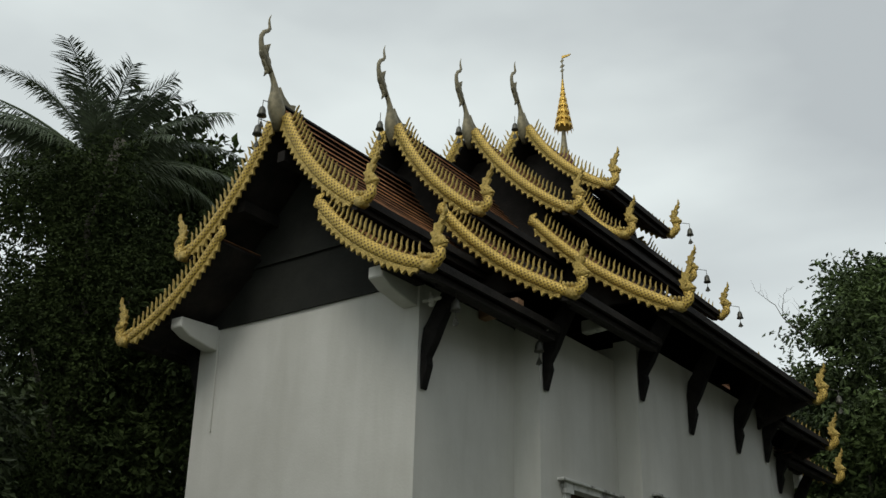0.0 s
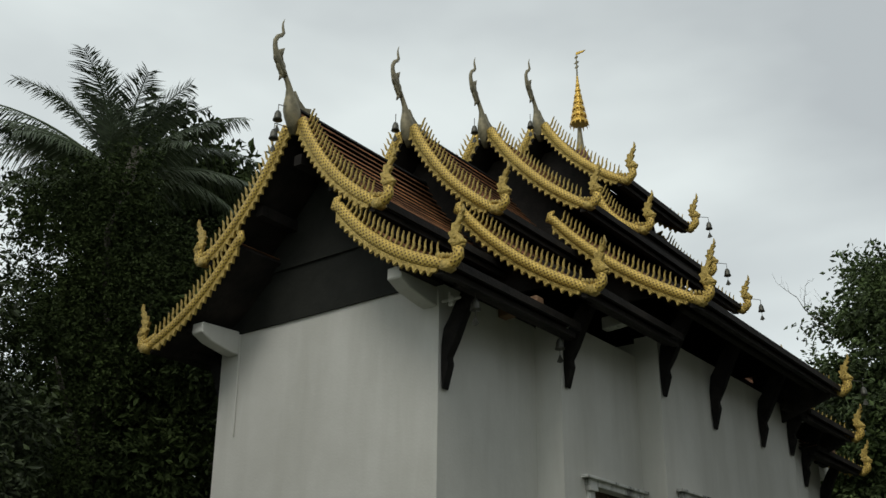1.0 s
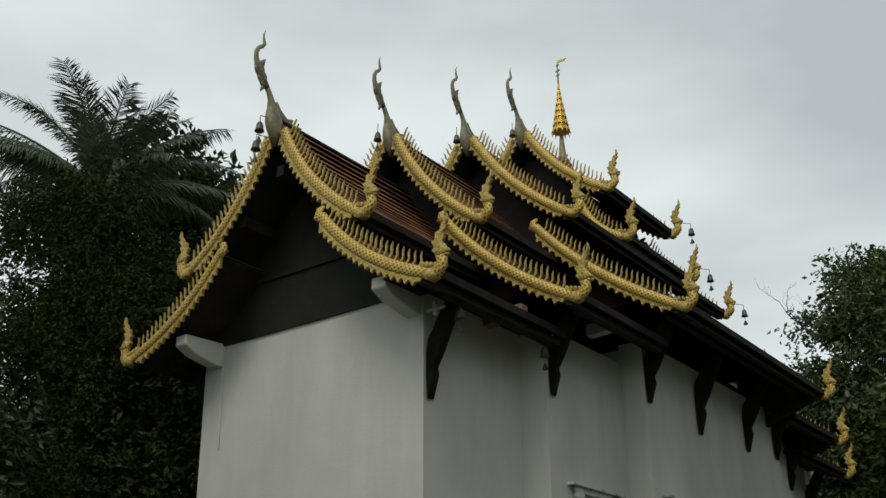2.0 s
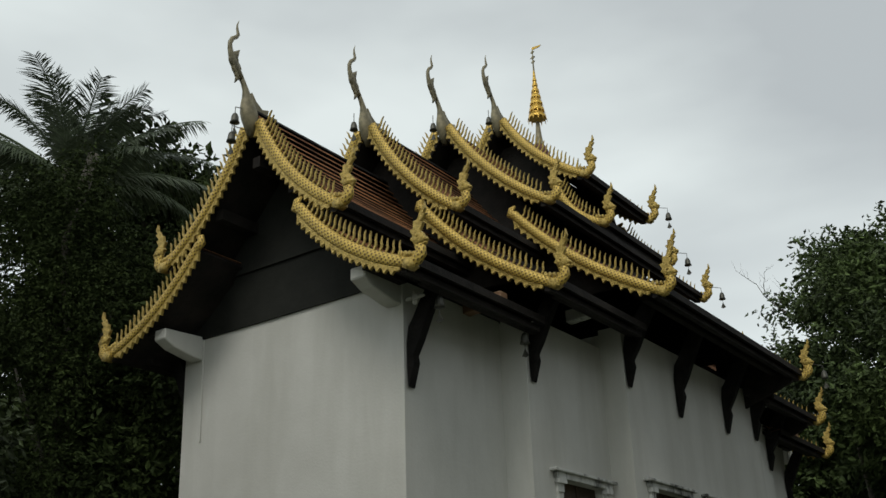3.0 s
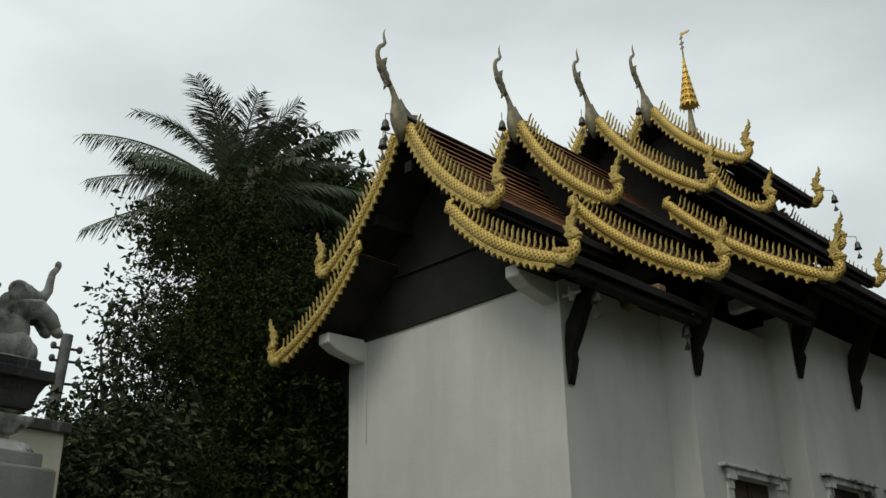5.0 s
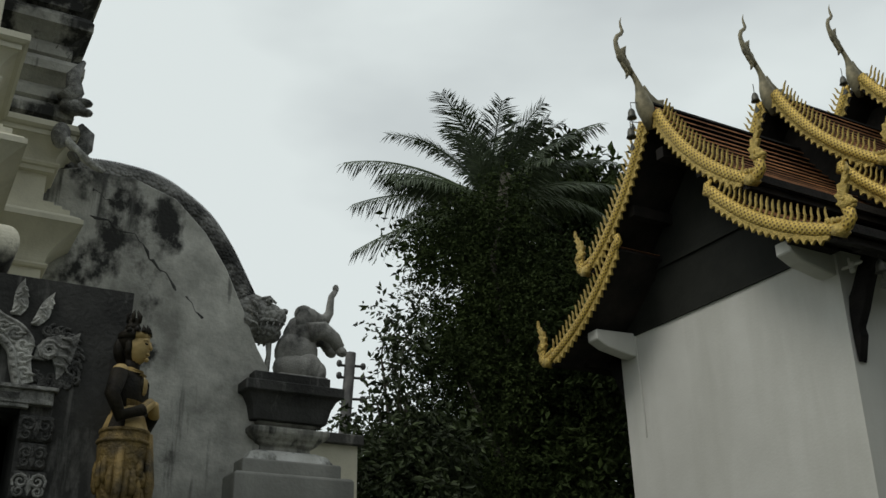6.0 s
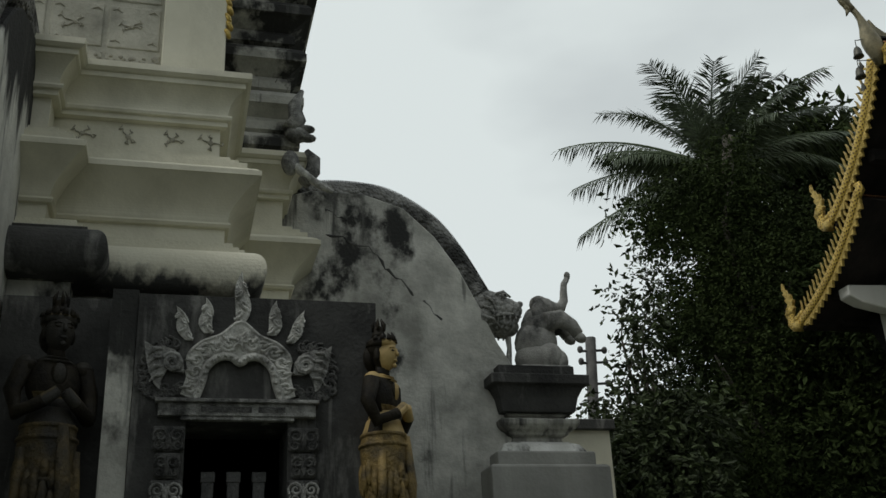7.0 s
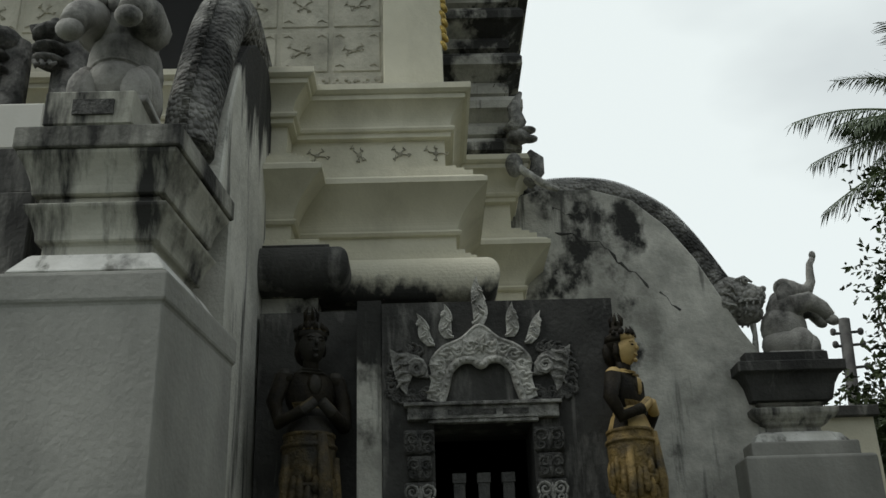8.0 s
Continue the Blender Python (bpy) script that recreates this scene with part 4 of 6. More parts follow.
s.tube([(GX, GY + 0.14, 5.62), (GX, GY + 0.22, 5.74), (GX, GY + 0.23, 5.86), (GX, GY + 0.16, 5.94)], [0.06, 0.07, 0.06, 0.03], 9, (1, 0, 0))
s.ball((GX + 0.0, GY + 0.08, 6.10), (0.08, 0.11, 0.08), 12, 8)
s.ball((GX + 0.02, GY + 0.17, 6.06), (0.06, 0.08, 0.035), 10, 6)
s.ball((GX + 0.02, GY + 0.16, 6.15), (0.06, 0.08, 0.035), 10, 6)
s.tube([(GX, GY + 0.02, 6.14), (GX, GY + 0.08, 6.26), (GX, GY + 0.05, 6.40), (GX, GY + 0.12, 6.56)], [0.09, 0.08, 0.06, 0.02], 8, (1, 0, 0))
part("winged_ornament", s, STUCCO, stupa, "weathered winged beast on the corner", smooth=True)


# ---- stair balustrades with naga bodies ----
def balustrade(at, label, outline, wall, radii, head=True):
    """A stair side wall with a scaled naga lying on it, running along +x from the stupa; outline: the line of its back."""
    ob = thing("naga_balustrade", label, "balustrade", at, group="naga balustrades")
    s = Shape()
    s.prism(wall, -0.18, 0.18, "y")
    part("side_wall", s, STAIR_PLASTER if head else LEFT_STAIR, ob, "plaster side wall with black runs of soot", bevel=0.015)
    back = bend_path(outline, 6)
    n = len(back)
    path, rad, comb = [], [], []
    for i in range(n):
        a, b = back[max(i - 1, 0)], back[min(i + 1, n - 1)]
        t = Vector((b[0] - a[0], b[1] - a[1])).normalized()
        r = radii[0] + (radii[1] - radii[0]) * i / (n - 1)
        path.append((back[i][0] + t[1] * r, 0, back[i][1] - t[0] * r))
        rad.append(r)
        nrm = Vector((-t[1], t[0]))
        for k in range(3):                # three small teeth for each step
            u = Vector(back[i]).lerp(Vector(b), k / 3.0)
            comb += [tuple(u - nrm * 0.01), tuple(u + nrm * 0.026 + t * 0.008), tuple(u + nrm * 0.022 + t * 0.018)] if i < n - 1 else []
    s = Shape()
    s.tube(path, rad, 16, (0, 1, 0), 0.98)
    part("naga_body", s, SCALES, ob, "scaled naga body black with age", smooth=True)
    s = Shape()
    under = [tuple(Vector(c) - Vector((0.0, 0.06))) for c in reversed(back)]
    s.prism(comb + under, -0.022, 0.022, "y")
    part("back_comb", s, SCALES, ob, "toothed comb along the back")
    if not head:
        return ob
    h = Shape()
    turn = Matrix.Rotation(0.42, 3, "Y")
    h.ball((2.02, 0, 4.76), (0.25, 0.20, 0.205), 18, 12, turn)
    h.ball((2.17, 0, 4.755), (0.175, 0.185, 0.15), 16, 10, Matrix.Rotation(0.25, 3, "Y"))
    h.ball((2.26, 0, 4.77), (0.095, 0.16, 0.095), 14, 8)
    h.ball((2.145, 0, 4.615), (0.17, 0.165, 0.105), 16, 10, Matrix.Rotation(0.1, 3, "Y"))
    h.ball((1.96, 0, 4.66), (0.17, 0.205, 0.16), 14, 10, turn)
    for sy in (1, -1):
        h.tube([(2.06, sy * 0.15, 4.895), (2.13, sy * 0.163, 4.908), (2.21, sy * 0.14, 4.87)], [0.012, 0.022, 0.010], 8, (0, 1, 0))
        h.tube([(1.98, sy * 0.20, 4.62), (2.08, sy * 0.195, 4.68), (2.20, sy * 0.175, 4.685), (2.31, sy * 0.10, 4.69)], [0.012, 0.018, 0.018, 0.012], 7, (0, 0, 1))
        h.ball((2.32, sy * 0.07, 4.825), (0.035, 0.045, 0.03), 8, 6)
        for q in range(4):
            h.tube([(2.06 + 0.06 * q, sy * 0.186, 4.67), (2.05 + 0.06 * q, sy * 0.172, 4.59), (2.05 + 0.05 * q, sy * 0.13, 4.53)], 0.011, 6, (1, 0, 0))
        for q in range(3):
            h.tube([(1.93 - 0.02 * q, sy * 0.19, 4.86 - 0.10 * q), (2.0, sy * 0.215, 4.80 - 0.09 * q), (2.03, sy * 0.205, 4.72 - 0.07 * q)], [0.008, 0.018, 0.008], 6, (1, 0, 0))
    skull = part("naga_head", h, HEAD_SCALES, ob, "weathered stone naga head with a shut mouth", smooth=True)
    for sy in (1, -1):
        s = Shape()
        s.ball((2.135, sy * 0.168, 4.872), (0.034, 0.022, 0.03), 10, 7)
        part("eye", s, PALE_STUCCO, skull, "pale bulging eye", smooth=True)
        s = Shape()
        s.ball((2.142, sy * 0.187, 4.872), (0.013, 0.007, 0.014), 8, 5)
        part("pupil", s, DARK_STUCCO, skull, smooth=True)
    for line in (((0.45, 5.40), (0.82, 5.28), (1.02, 5.05), (1.26, 4.85)), ((1.34, 4.80), (1.49, 4.60)), ((0.42, 5.66), (0.62, 5.55))):
        s = Shape()                       # broken edges of loose plaster
        jag = random.Random(len(line))
        pts = [(x + jag.uniform(-0.025, 0.025), -0.180 + jag.uniform(-0.004, 0.002), z + jag.uniform(-0.03, 0.03)) for x, z in bend_path(list(line), 5)]
        s.tube(pts, [jag.choice((0.003, 0.005, 0.008, 0.016)) for _ in pts], 5, (0, 1, 0), 0.4)
        part("plaster_crack", s, BLACKENED, ob, "dark ragged crack in the plaster")
    s = Shape()
    s.tube([(2.20, 0, 4.56), (2.21, 0, 4.40), (2.18, 0, 4.16)], [0.035, 0.024, 0.04], 8, (0, 1, 0))
    part("prop", s, PALE_STUCCO, ob, "thin prop under the jaw", smooth=True)
    return ob


def bend_path(pts, n):
    """A smooth line through points in a plane."""
    out = []
    for i in range(len(pts) - 1):
        p0, p1, p2, p3 = pts[max(i - 1, 0)], pts[i], pts[i + 1], pts[min(i + 2, len(pts) - 1)]
        for j in range(n):
            t = j / n
            out.append(tuple(0.5 * (2 * b + (c - a) * t + (2 * a - 5 * b + 4 * c - d) * t * t + (3 * b - a - 3 * c + d) * t ** 3) for a, b, c, d in zip(p0, p1, p2, p3)))
    return out + [pts[-1]]


balustrade(pose(-8.75, 0.80, 0, 0, 0, 90), "stained stair side wall topped by a black scaled naga",
           [(-0.28, 5.78), (0.0, 5.93), (0.42, 6.01), (0.75, 6.02), (1.04, 5.98), (1.30, 5.86), (1.55, 5.68), (1.75, 5.43), (1.90, 5.18), (2.02, 4.96)],
           [(-0.3, 0.0), (2.20, 0.0), (2.20, 4.14), (2.04, 4.40), (1.90, 4.72), (1.70, 5.12), (1.48, 5.44), (1.18, 5.72), (0.80, 5.84), (0.30, 5.84), (-0.3, 5.64)], (0.17, 0.15))
balustrade(pose(-6.95, -1.30, 0), "white and black streaked stair wall with a scaled naga",
           [(-0.1, 6.02), (0.3, 6.15), (0.8, 6.18), (1.15, 6.08), (1.45, 5.80), (1.68, 5.42), (1.86, 5.04), (2.00, 4.72), (2.06, 4.40)],
           [(-0.3, 0.0), (1.50, 0.0), (1.50, 4.16), (1.84, 4.205), (1.66, 4.88), (1.44, 5.30), (1.20, 5.58), (0.94, 5.76), (0.60, 5.86), (-0.3, 5.98)], (0.20, 0.15), False)


# ---- pedestals ----
def rect(x0, x1, y0, y1):
    return [(x0, y0), (x1, y0), (x1, y1), (x0, y1)]


def pedestal(plan, shaft_plan, levels, label, materials):
    """A waisted, moulded pedestal; levels: shaft, foot, waist and cap profiles from below upwards."""
    ob = thing("pedestal", label, "pedestal", group="stair pedestals")
    names = (("shaft", "plain plastered shaft"), ("foot", "sloping white foot moulding"), ("waist", "moulded waist with grime"), ("cap", "flaring cap black with soot"))
    names += (("slab", "soot-blackened top slab"),)
    for (name, text), profile, m in zip(names, levels, materials):
        s = Shape()
        s.moulding(shaft_plan if name == "shaft" else plan, profile)
        part(name, s, m, ob, text, bevel=0.007)
    return ob


pedestal(rect(-9.05, -8.55, 2.90, 3.39), rect(-9.05, -8.55, 2.90, 3.39),
         ([(0.30, 0.0), (0.30, 3.20), (0.28, 3.22), (0.21, 3.225), (0.21, 3.34), (0.20, 3.35)],
          [(0.16, 3.35), (0.15, 3.37), (0.11, 3.43), (0.05, 3.455), (0.04, 3.465)],
          [(0.0, 3.465), (-0.01, 3.51), (0.04, 3.53), (0.05, 3.55), (0.09, 3.57), (0.125, 3.61), (0.13, 3.65), (0.12, 3.66), (0.03, 3.665), (0.02, 3.69), (0.05, 3.695), (0.05, 3.72)],
          [(0.10, 3.72), (0.11, 3.76), (0.13, 3.85), (0.17, 3.93), (0.19, 3.95), (0.22, 3.955), (0.22, 4.045), (0.12, 4.05), (0.12, 4.15)]),
         "weathered moulded pedestal blackened at the top", (GREY_SHAFT, BEAM_PLASTER, SOOTY, BLACKENED))
pedestal([(-5.20, -1.88), (-4.52, -1.88), (-4.52, -1.29), (-5.20, -1.215)], [(-5.42, -3.2), (-4.52, -3.2), (-4.52, -1.28), (-5.42, -1.17)],
         ([(0.08, 0.0), (0.08, 3.26), (0.095, 3.28), (0.095, 3.41), (0.085, 3.425)],
          [(0.085, 3.425), (0.08, 3.44), (0.02, 3.53), (0.0, 3.55)],
          [(-0.03, 3.55), (-0.03, 3.61), (0.0, 3.62)] + curve(0.0, 3.63, 0.055, 3.78, 1.7, 8) + [(0.06, 3.80), (0.0, 3.805), (0.0, 3.855)],
          [(0.03, 3.855), (0.035, 3.88)] + curve(0.035, 3.88, 0.10, 4.05, 1.6, 8) + [(0.105, 4.075)],
          [(0.12, 4.075), (0.122, 4.09), (0.122, 4.195)]),
         "grey moulded pedestal with black sooty streaks", (GREY_SHAFT, BEAM_PLASTER, PED_CREAM, PED_CREAM, SOOTY))
s = Shape()
s.box(-6.9, -5.45, -3.2, -1.49, 0.0, 4.20)
stair = thing("stair_base", "soot-black masonry flank of the stair", "stair", mesh=s.mesh("stair_base", BLACKENED, False, 0.01))
s = Shape()
s.box(-5.50, -5.10, -3.2, -2.16, 4.18, 4.47)
s.box(-5.52, -5.08, -3.2, -2.15, 3.43, 4.18)
part("landing", s, BLACKENED, stair, "black masonry landing", bevel=0.01)
s = Shape()
s.box(-5.48, -5.11, -3.2, -2.17, 4.47, 4.77)
part("white_course", s, PLASTER, stair, "freshly whitewashed course", bevel=0.01)


def elephant(at, label, grow, slim=1.0, lift=0.0):
    """A sitting elephant statue with raised forelegs and trunk, one plain mesh; it looks along +x."""
    s = Shape()
    s.ball((0.0, 0, 0.13), (0.215, 0.19 * slim, 0.15), 16, 10)
    s.ball((-0.01, 0, 0.27), (0.195, 0.18 * slim, 0.20), 16, 10, Matrix.Rotation(0.12, 3, "Y"))
    s.ball((0.02, 0, 0.42), (0.155, 0.16 * slim, 0.17), 16, 10)
    s.ball((0.085, 0, 0.60), (0.115, 0.11 * slim, 0.105), 14, 9)
    s.ball((0.045, 0, 0.645), (0.085, 0.095 * slim, 0.075), 12, 8)
    s.ball((0.145, 0, 0.51), (0.06, 0.06, 0.055), 10, 7)
    s.tube([(0.12, 0, 0.61), (0.20, 0, 0.60), (0.26, 0, 0.625), (0.295, 0, 0.69), (0.30, 0, 0.77), (0.31, 0, 0.85), (0.345, 0, 0.905)], [0.085, 0.066, 0.05, 0.04, 0.034, 0.030, 0.026], 12)
    s.ball((0.35, 0, 0.935), (0.03, 0.03, 0.042), 9, 7)
    for z, r in ((0.16, 0.19), (0.21, 0.188), (0.26, 0.185)):       # folds of the belly
        s.tube([(0.93 * r * math.cos(a), r * 0.84 * slim * math.sin(a), z + 0.02 * math.cos(a)) for a in [-1.2 + 0.3 * q for q in range(9)]], 0.008, 6, (0, 0, 1))
    for sy in (1, -1):
        s.ball((0.01, sy * 0.115 * slim, 0.545), (0.075, 0.022, 0.10), 12, 8, Matrix.Rotation(0.3, 3, "Y"))
        s.tube([(0.05, sy * 0.12 * slim, 0.43), (0.19, sy * 0.135 * slim, 0.445 + lift * 0.6), (0.30, sy * 0.13 * slim, 0.42 - 0.05 * (sy < 0) + lift), (0.35, sy * 0.13 * slim, 0.35 - 0.06 * (sy < 0) + lift)],
               [0.095, 0.085, 0.062, 0.052], 12)
        s.ball((0.365, sy * 0.13 * slim, 0.325 - 0.06 * (sy < 0) + lift), (0.062, 0.055, 0.045), 10, 7, Matrix.Rotation(0.6, 3, "Y"))
        s.ball((0.06, sy * 0.135 * slim, 0.12), (0.13, 0.075 * slim, 0.12), 12, 8)
        s.ball((0.165, sy * 0.125 * slim, 0.07), (0.065, 0.075 * slim, 0.105), 12, 8)
        s.tube([(0.15, sy * 0.05, 0.52), (0.215, sy * 0.065, 0.485), (0.255, sy * 0.07, 0.495)], [0.02, 0.014, 0.005], 6)
    s.box(-0.22, 0.22, -0.20 * slim, 0.20 * slim, -0.012, 0.02)
    thing("elephant_statue", label, "statue", at @ Matrix.Scale(grow, 4), "elephant statues", mesh=s.mesh("elephant_statue", ELEPHANT, True))


elephant(pose(-8.72, 3.28, 4.163, 0, 0, 90), "weathered sitting elephant statue with raised trunk and forelegs", 1.07, 0.95, 0.035)
elephant(pose(-4.80, -1.62, 4.408), "soot-stained sitting elephant statue with raised forelegs on a white block", 1.3, 0.86, -0.03)
s = Shape()
s.box(-5.15, -4.396, -1.87, -1.42, 4.195, 4.392)
block = thing("statue_block", "whitewashed block with a small dark plaque under a statue", "block", mesh=s.mesh("statue_block", PED_CREAM, False, 0.01))
s = Shape()
s.box(-4.398, -4.384, -1.725, -1.52, 4.25, 4.335)
part("plaque", s, DARK_STUCCO, block, "small dark plaque")
s = Shape()
s.prism([(3.50, 4.05), (3.51, 4.26), (3.56, 4.40), (3.60, 4.28), (3.60, 4.05)], -8.95, -8.85, "x")
thing("stone_leaf", "upright pointed stone leaf on the pedestal", "ornament", mesh=s.mesh("stone_leaf", STUCCO, False, 0.02))

# ---- the niche block with its carved doorway ----
NX = -6.20                                # its face
niche = thing("niche", "dark plastered niche block with a carved stucco doorway", "niche")
s = Shape()
wall_box(s, NX - 0.5, NX, -0.27, 1.225, 1.2, 3.87, [(0.05, 0.66, 1.5, 3.065)])
part("slab", s, BLACKENED, niche, "black-stained plaster slab")
s = Shape()
s.box(NX - 0.9, NX - 0.5, -1.12, 1.15, 0.0, 3.93)
s.box(NX - 0.5, NX, -1.12, 1.21, 0.0, 1.2)
part("backing", s, BLACKENED, niche, "dark masonry behind the doorway")
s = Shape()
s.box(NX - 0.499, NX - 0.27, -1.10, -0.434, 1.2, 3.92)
part("side_backing", s, BLACKENED, niche, "near-black wall behind a guardian figure")
s = Shape()
s.box(NX - 0.5, NX - 0.02, -0.43, -0.275, 1.2, 3.9)
part("pilaster", s, GRIMY, niche, "pale plaster strip beside the slab")
# back of the opening, its inner shade painted as a near-black sheet
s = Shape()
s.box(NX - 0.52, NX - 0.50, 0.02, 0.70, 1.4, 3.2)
part("opening", s, SHADE_BLACK, niche, "near-black sheet for the shade inside the opening")
for y in (0.20, 0.355, 0.51):
    s = Shape()
    s.box(NX - 0.28, NX - 0.22, y - 0.035, y + 0.035, 1.2, 2.74)
    s.box(NX - 0.29, NX - 0.21, y - 0.042, y + 0.042, 2.74, 2.80)
    part("baluster", s, CONCRETE, niche, "pale square baluster")
YM = 0.355
s = Shape()
s.box(NX, NX + 0.06, YM - 0.47, YM + 0.47, 3.085, 3.165)
s.box(NX, NX + 0.085, YM - 0.49, YM + 0.49, 3.165, 3.188)
s.box(NX, NX + 0.05, YM - 0.34, YM + 0.34, 3.062, 3.085)
lintel = part("lintel", s, STUCCO, niche, "carved stucco lintel", bevel=0.004)
for y0, w in ((-0.22, 0.30), (0.12, 0.16)):
    s = Shape()
    s.box(NX + 0.058, NX + 0.064, YM + y0, YM + y0 + w, 3.108, 3.142)
    part("inscription_bar", s, DARK_STUCCO, lintel, "row of worn writing")
def curl(s, y, z, r, start, way, thick, x=NX, turns=1.6):
    """A raised stucco scroll on the face of the block."""
    n = 15
    path = []
    for q in range(n):
        u = q / (n - 1)
        a = start + way * turns * 2 * math.pi * u
        path.append((x + thick * 0.5, y + r * (1 - 0.85 * u) * math.cos(a), z + r * (1 - 0.85 * u) * math.sin(a)))
    s.tube(path, [thick * (0.45 + 0.55 * math.sin(math.pi * min(1, 0.15 + q / n))) for q in range(n)], 6, (1, 0, 0))


for side in (1, -1):
    y = YM + side * 0.40
    for i in range(10):                   # carved pilasters: collars between panels of scrolls
        z = 1.44 + 0.16 * i
        wide = 0.095 if i % 2 else 0.075
        s = Shape()
        s.box(NX, NX + 0.028, y - wide, y + wide, z, z + 0.15)
        block = part("pilaster_block", s, DARK_STUCCO, niche, bevel=0.012)
        s = Shape()
        for e in (1, -1):
            curl(s, y + e * wide * 0.48, z + 0.09, wide * 0.50, -0.6 if e > 0 else math.pi + 0.6, e, 0.011, NX + 0.028)
            curl(s, y + e * wide * 0.55, z + 0.035, wide * 0.34, 0.8 if e > 0 else math.pi - 0.8, -e, 0.009, NX + 0.028)
        petal(s, (NX + 0.028, y, z + 0.01), "x", 0.12, 0.018, math.pi / 2, 0.016)
        part("scroll_carving", s, STUCCO if i % 3 == 1 else DARK_STUCCO, block, "worn stucco scrolls")
# the lobed arch over the doorway
s = Shape()
arch = [(-0.30, 3.25), (-0.26, 3.38), (-0.23, 3.50), (-0.15, 3.58), (-0.06, 3.585), (0.0, 3.54), (0.06, 3.585), (0.15, 3.58), (0.23, 3.50), (0.26, 3.38), (0.30, 3.25)]
arch = [(y * 0.86, 3.19 + (z - 3.25) * 0.80) for y, z in arch]
line = bend_path(arch, 4)
s.tube([(NX + 0.045, YM + y, z) for y, z in line], 0.026, 8, (1, 0, 0))
for y, z in line[::2]:
    s.ball((NX + 0.07, YM + y, z), 0.013, 6, 4)
part("arch", s, PALE_STUCCO, niche, "beaded lobed stucco arch", smooth=True)
s = Shape()
outer = [(-0.40, 3.28), (-0.36, 3.44), (-0.37, 3.56), (-0.28, 3.66), (-0.14, 3.72), (0.0, 3.82), (0.14, 3.72), (0.28, 3.66), (0.37, 3.56), (0.36, 3.44), (0.40, 3.28)]
outer = [(y * 0.84, 3.19 + (z - 3.25) * 0.88) for y, z in outer]
ring = [(YM + y, z) for y, z in bend_path(outer, 4)] + [(YM + y, z) for y, z in reversed(line)]
s.prism(ring, NX, NX + 0.04, "x")
rim = bend_path(outer, 4)
for u in range(2, 39, 3):
    y, z = rim[u]
    y2, z2 = line[min(u, len(line) - 1)]
    cy, cz = YM + (y * 0.55 + y2 * 0.45), z * 0.55 + z2 * 0.45
    e = 1 if u < 20 else -1
    curl(s, cy, cz, 0.042 + 0.012 * (u % 2), 0.6 * u, e, 0.014, NX + 0.035)
    petal(s, (NX + 0.036, cy, cz), "x", 0.075, 0.016, math.atan2(z - z2, y - y2) + 0.5 * e, 0.018)
s.tube([(NX + 0.035, YM + y, z) for y, z in rim], 0.013, 6, (1, 0, 0))
rosette(s, (NX + 0.04, YM, 3.56), "x", 0.06, 6)
part("arch_carving", s, PALE_STUCCO, niche, "pale leafy carving over the arch")


def flame_leaf(y, z, h, w, lean, name, mat):
    """A standing stucco flame on the slab: a pointed leaf with curls along its edges."""
    s = Shape()
    bow = 1 if lean >= 0 else -1
    outline = []
    for i in range(9):
        u = i / 8
        outline.append((y + lean * u * h + bow * 0.14 * w * math.sin(u * 6.0) + w * 0.62 * math.sin(math.pi * min(1, u * 0.9 + 0.12)) ** 0.8 * (1 - 0.55 * u), z + u * h))
    for i in range(7, -1, -1):
        u = i / 8
        outline.append((y + lean * u * h + bow * 0.14 * w * math.sin(u * 6.0) - w * 0.62 * math.sin(math.pi * min(1, u * 0.9 + 0.12)) ** 0.8 * (1 - 0.55 * u), z + u * h))
    s.prism(outline, NX, NX + 0.016, "x")
    for i, u in enumerate((0.14, 0.34, 0.54, 0.72)):
        sg = bow if i % 2 else -bow
        r = w * (0.40 - 0.26 * u)
        cy, cz = y + lean * u * h + sg * w * 0.18, z + u * h
        curl = [(NX + 0.026, cy + sg * r * (1 - q / 15) * math.cos(0.8 + q * 0.5), cz + r * (1 - q / 15) * math.sin(-1.6 + q * 0.5)) for q in range(13)]
        s.tube(curl, [0.011 * (1 - 0.5 * q / 13) for q in range(13)], 5, (1, 0, 0))
    s.tube([(NX + 0.02, p[0], p[1]) for p in outline[4:9]], [0.008, 0.009, 0.008, 0.006, 0.002], 5, (1, 0, 0))
    return part(name, s, mat, niche, smooth=False)


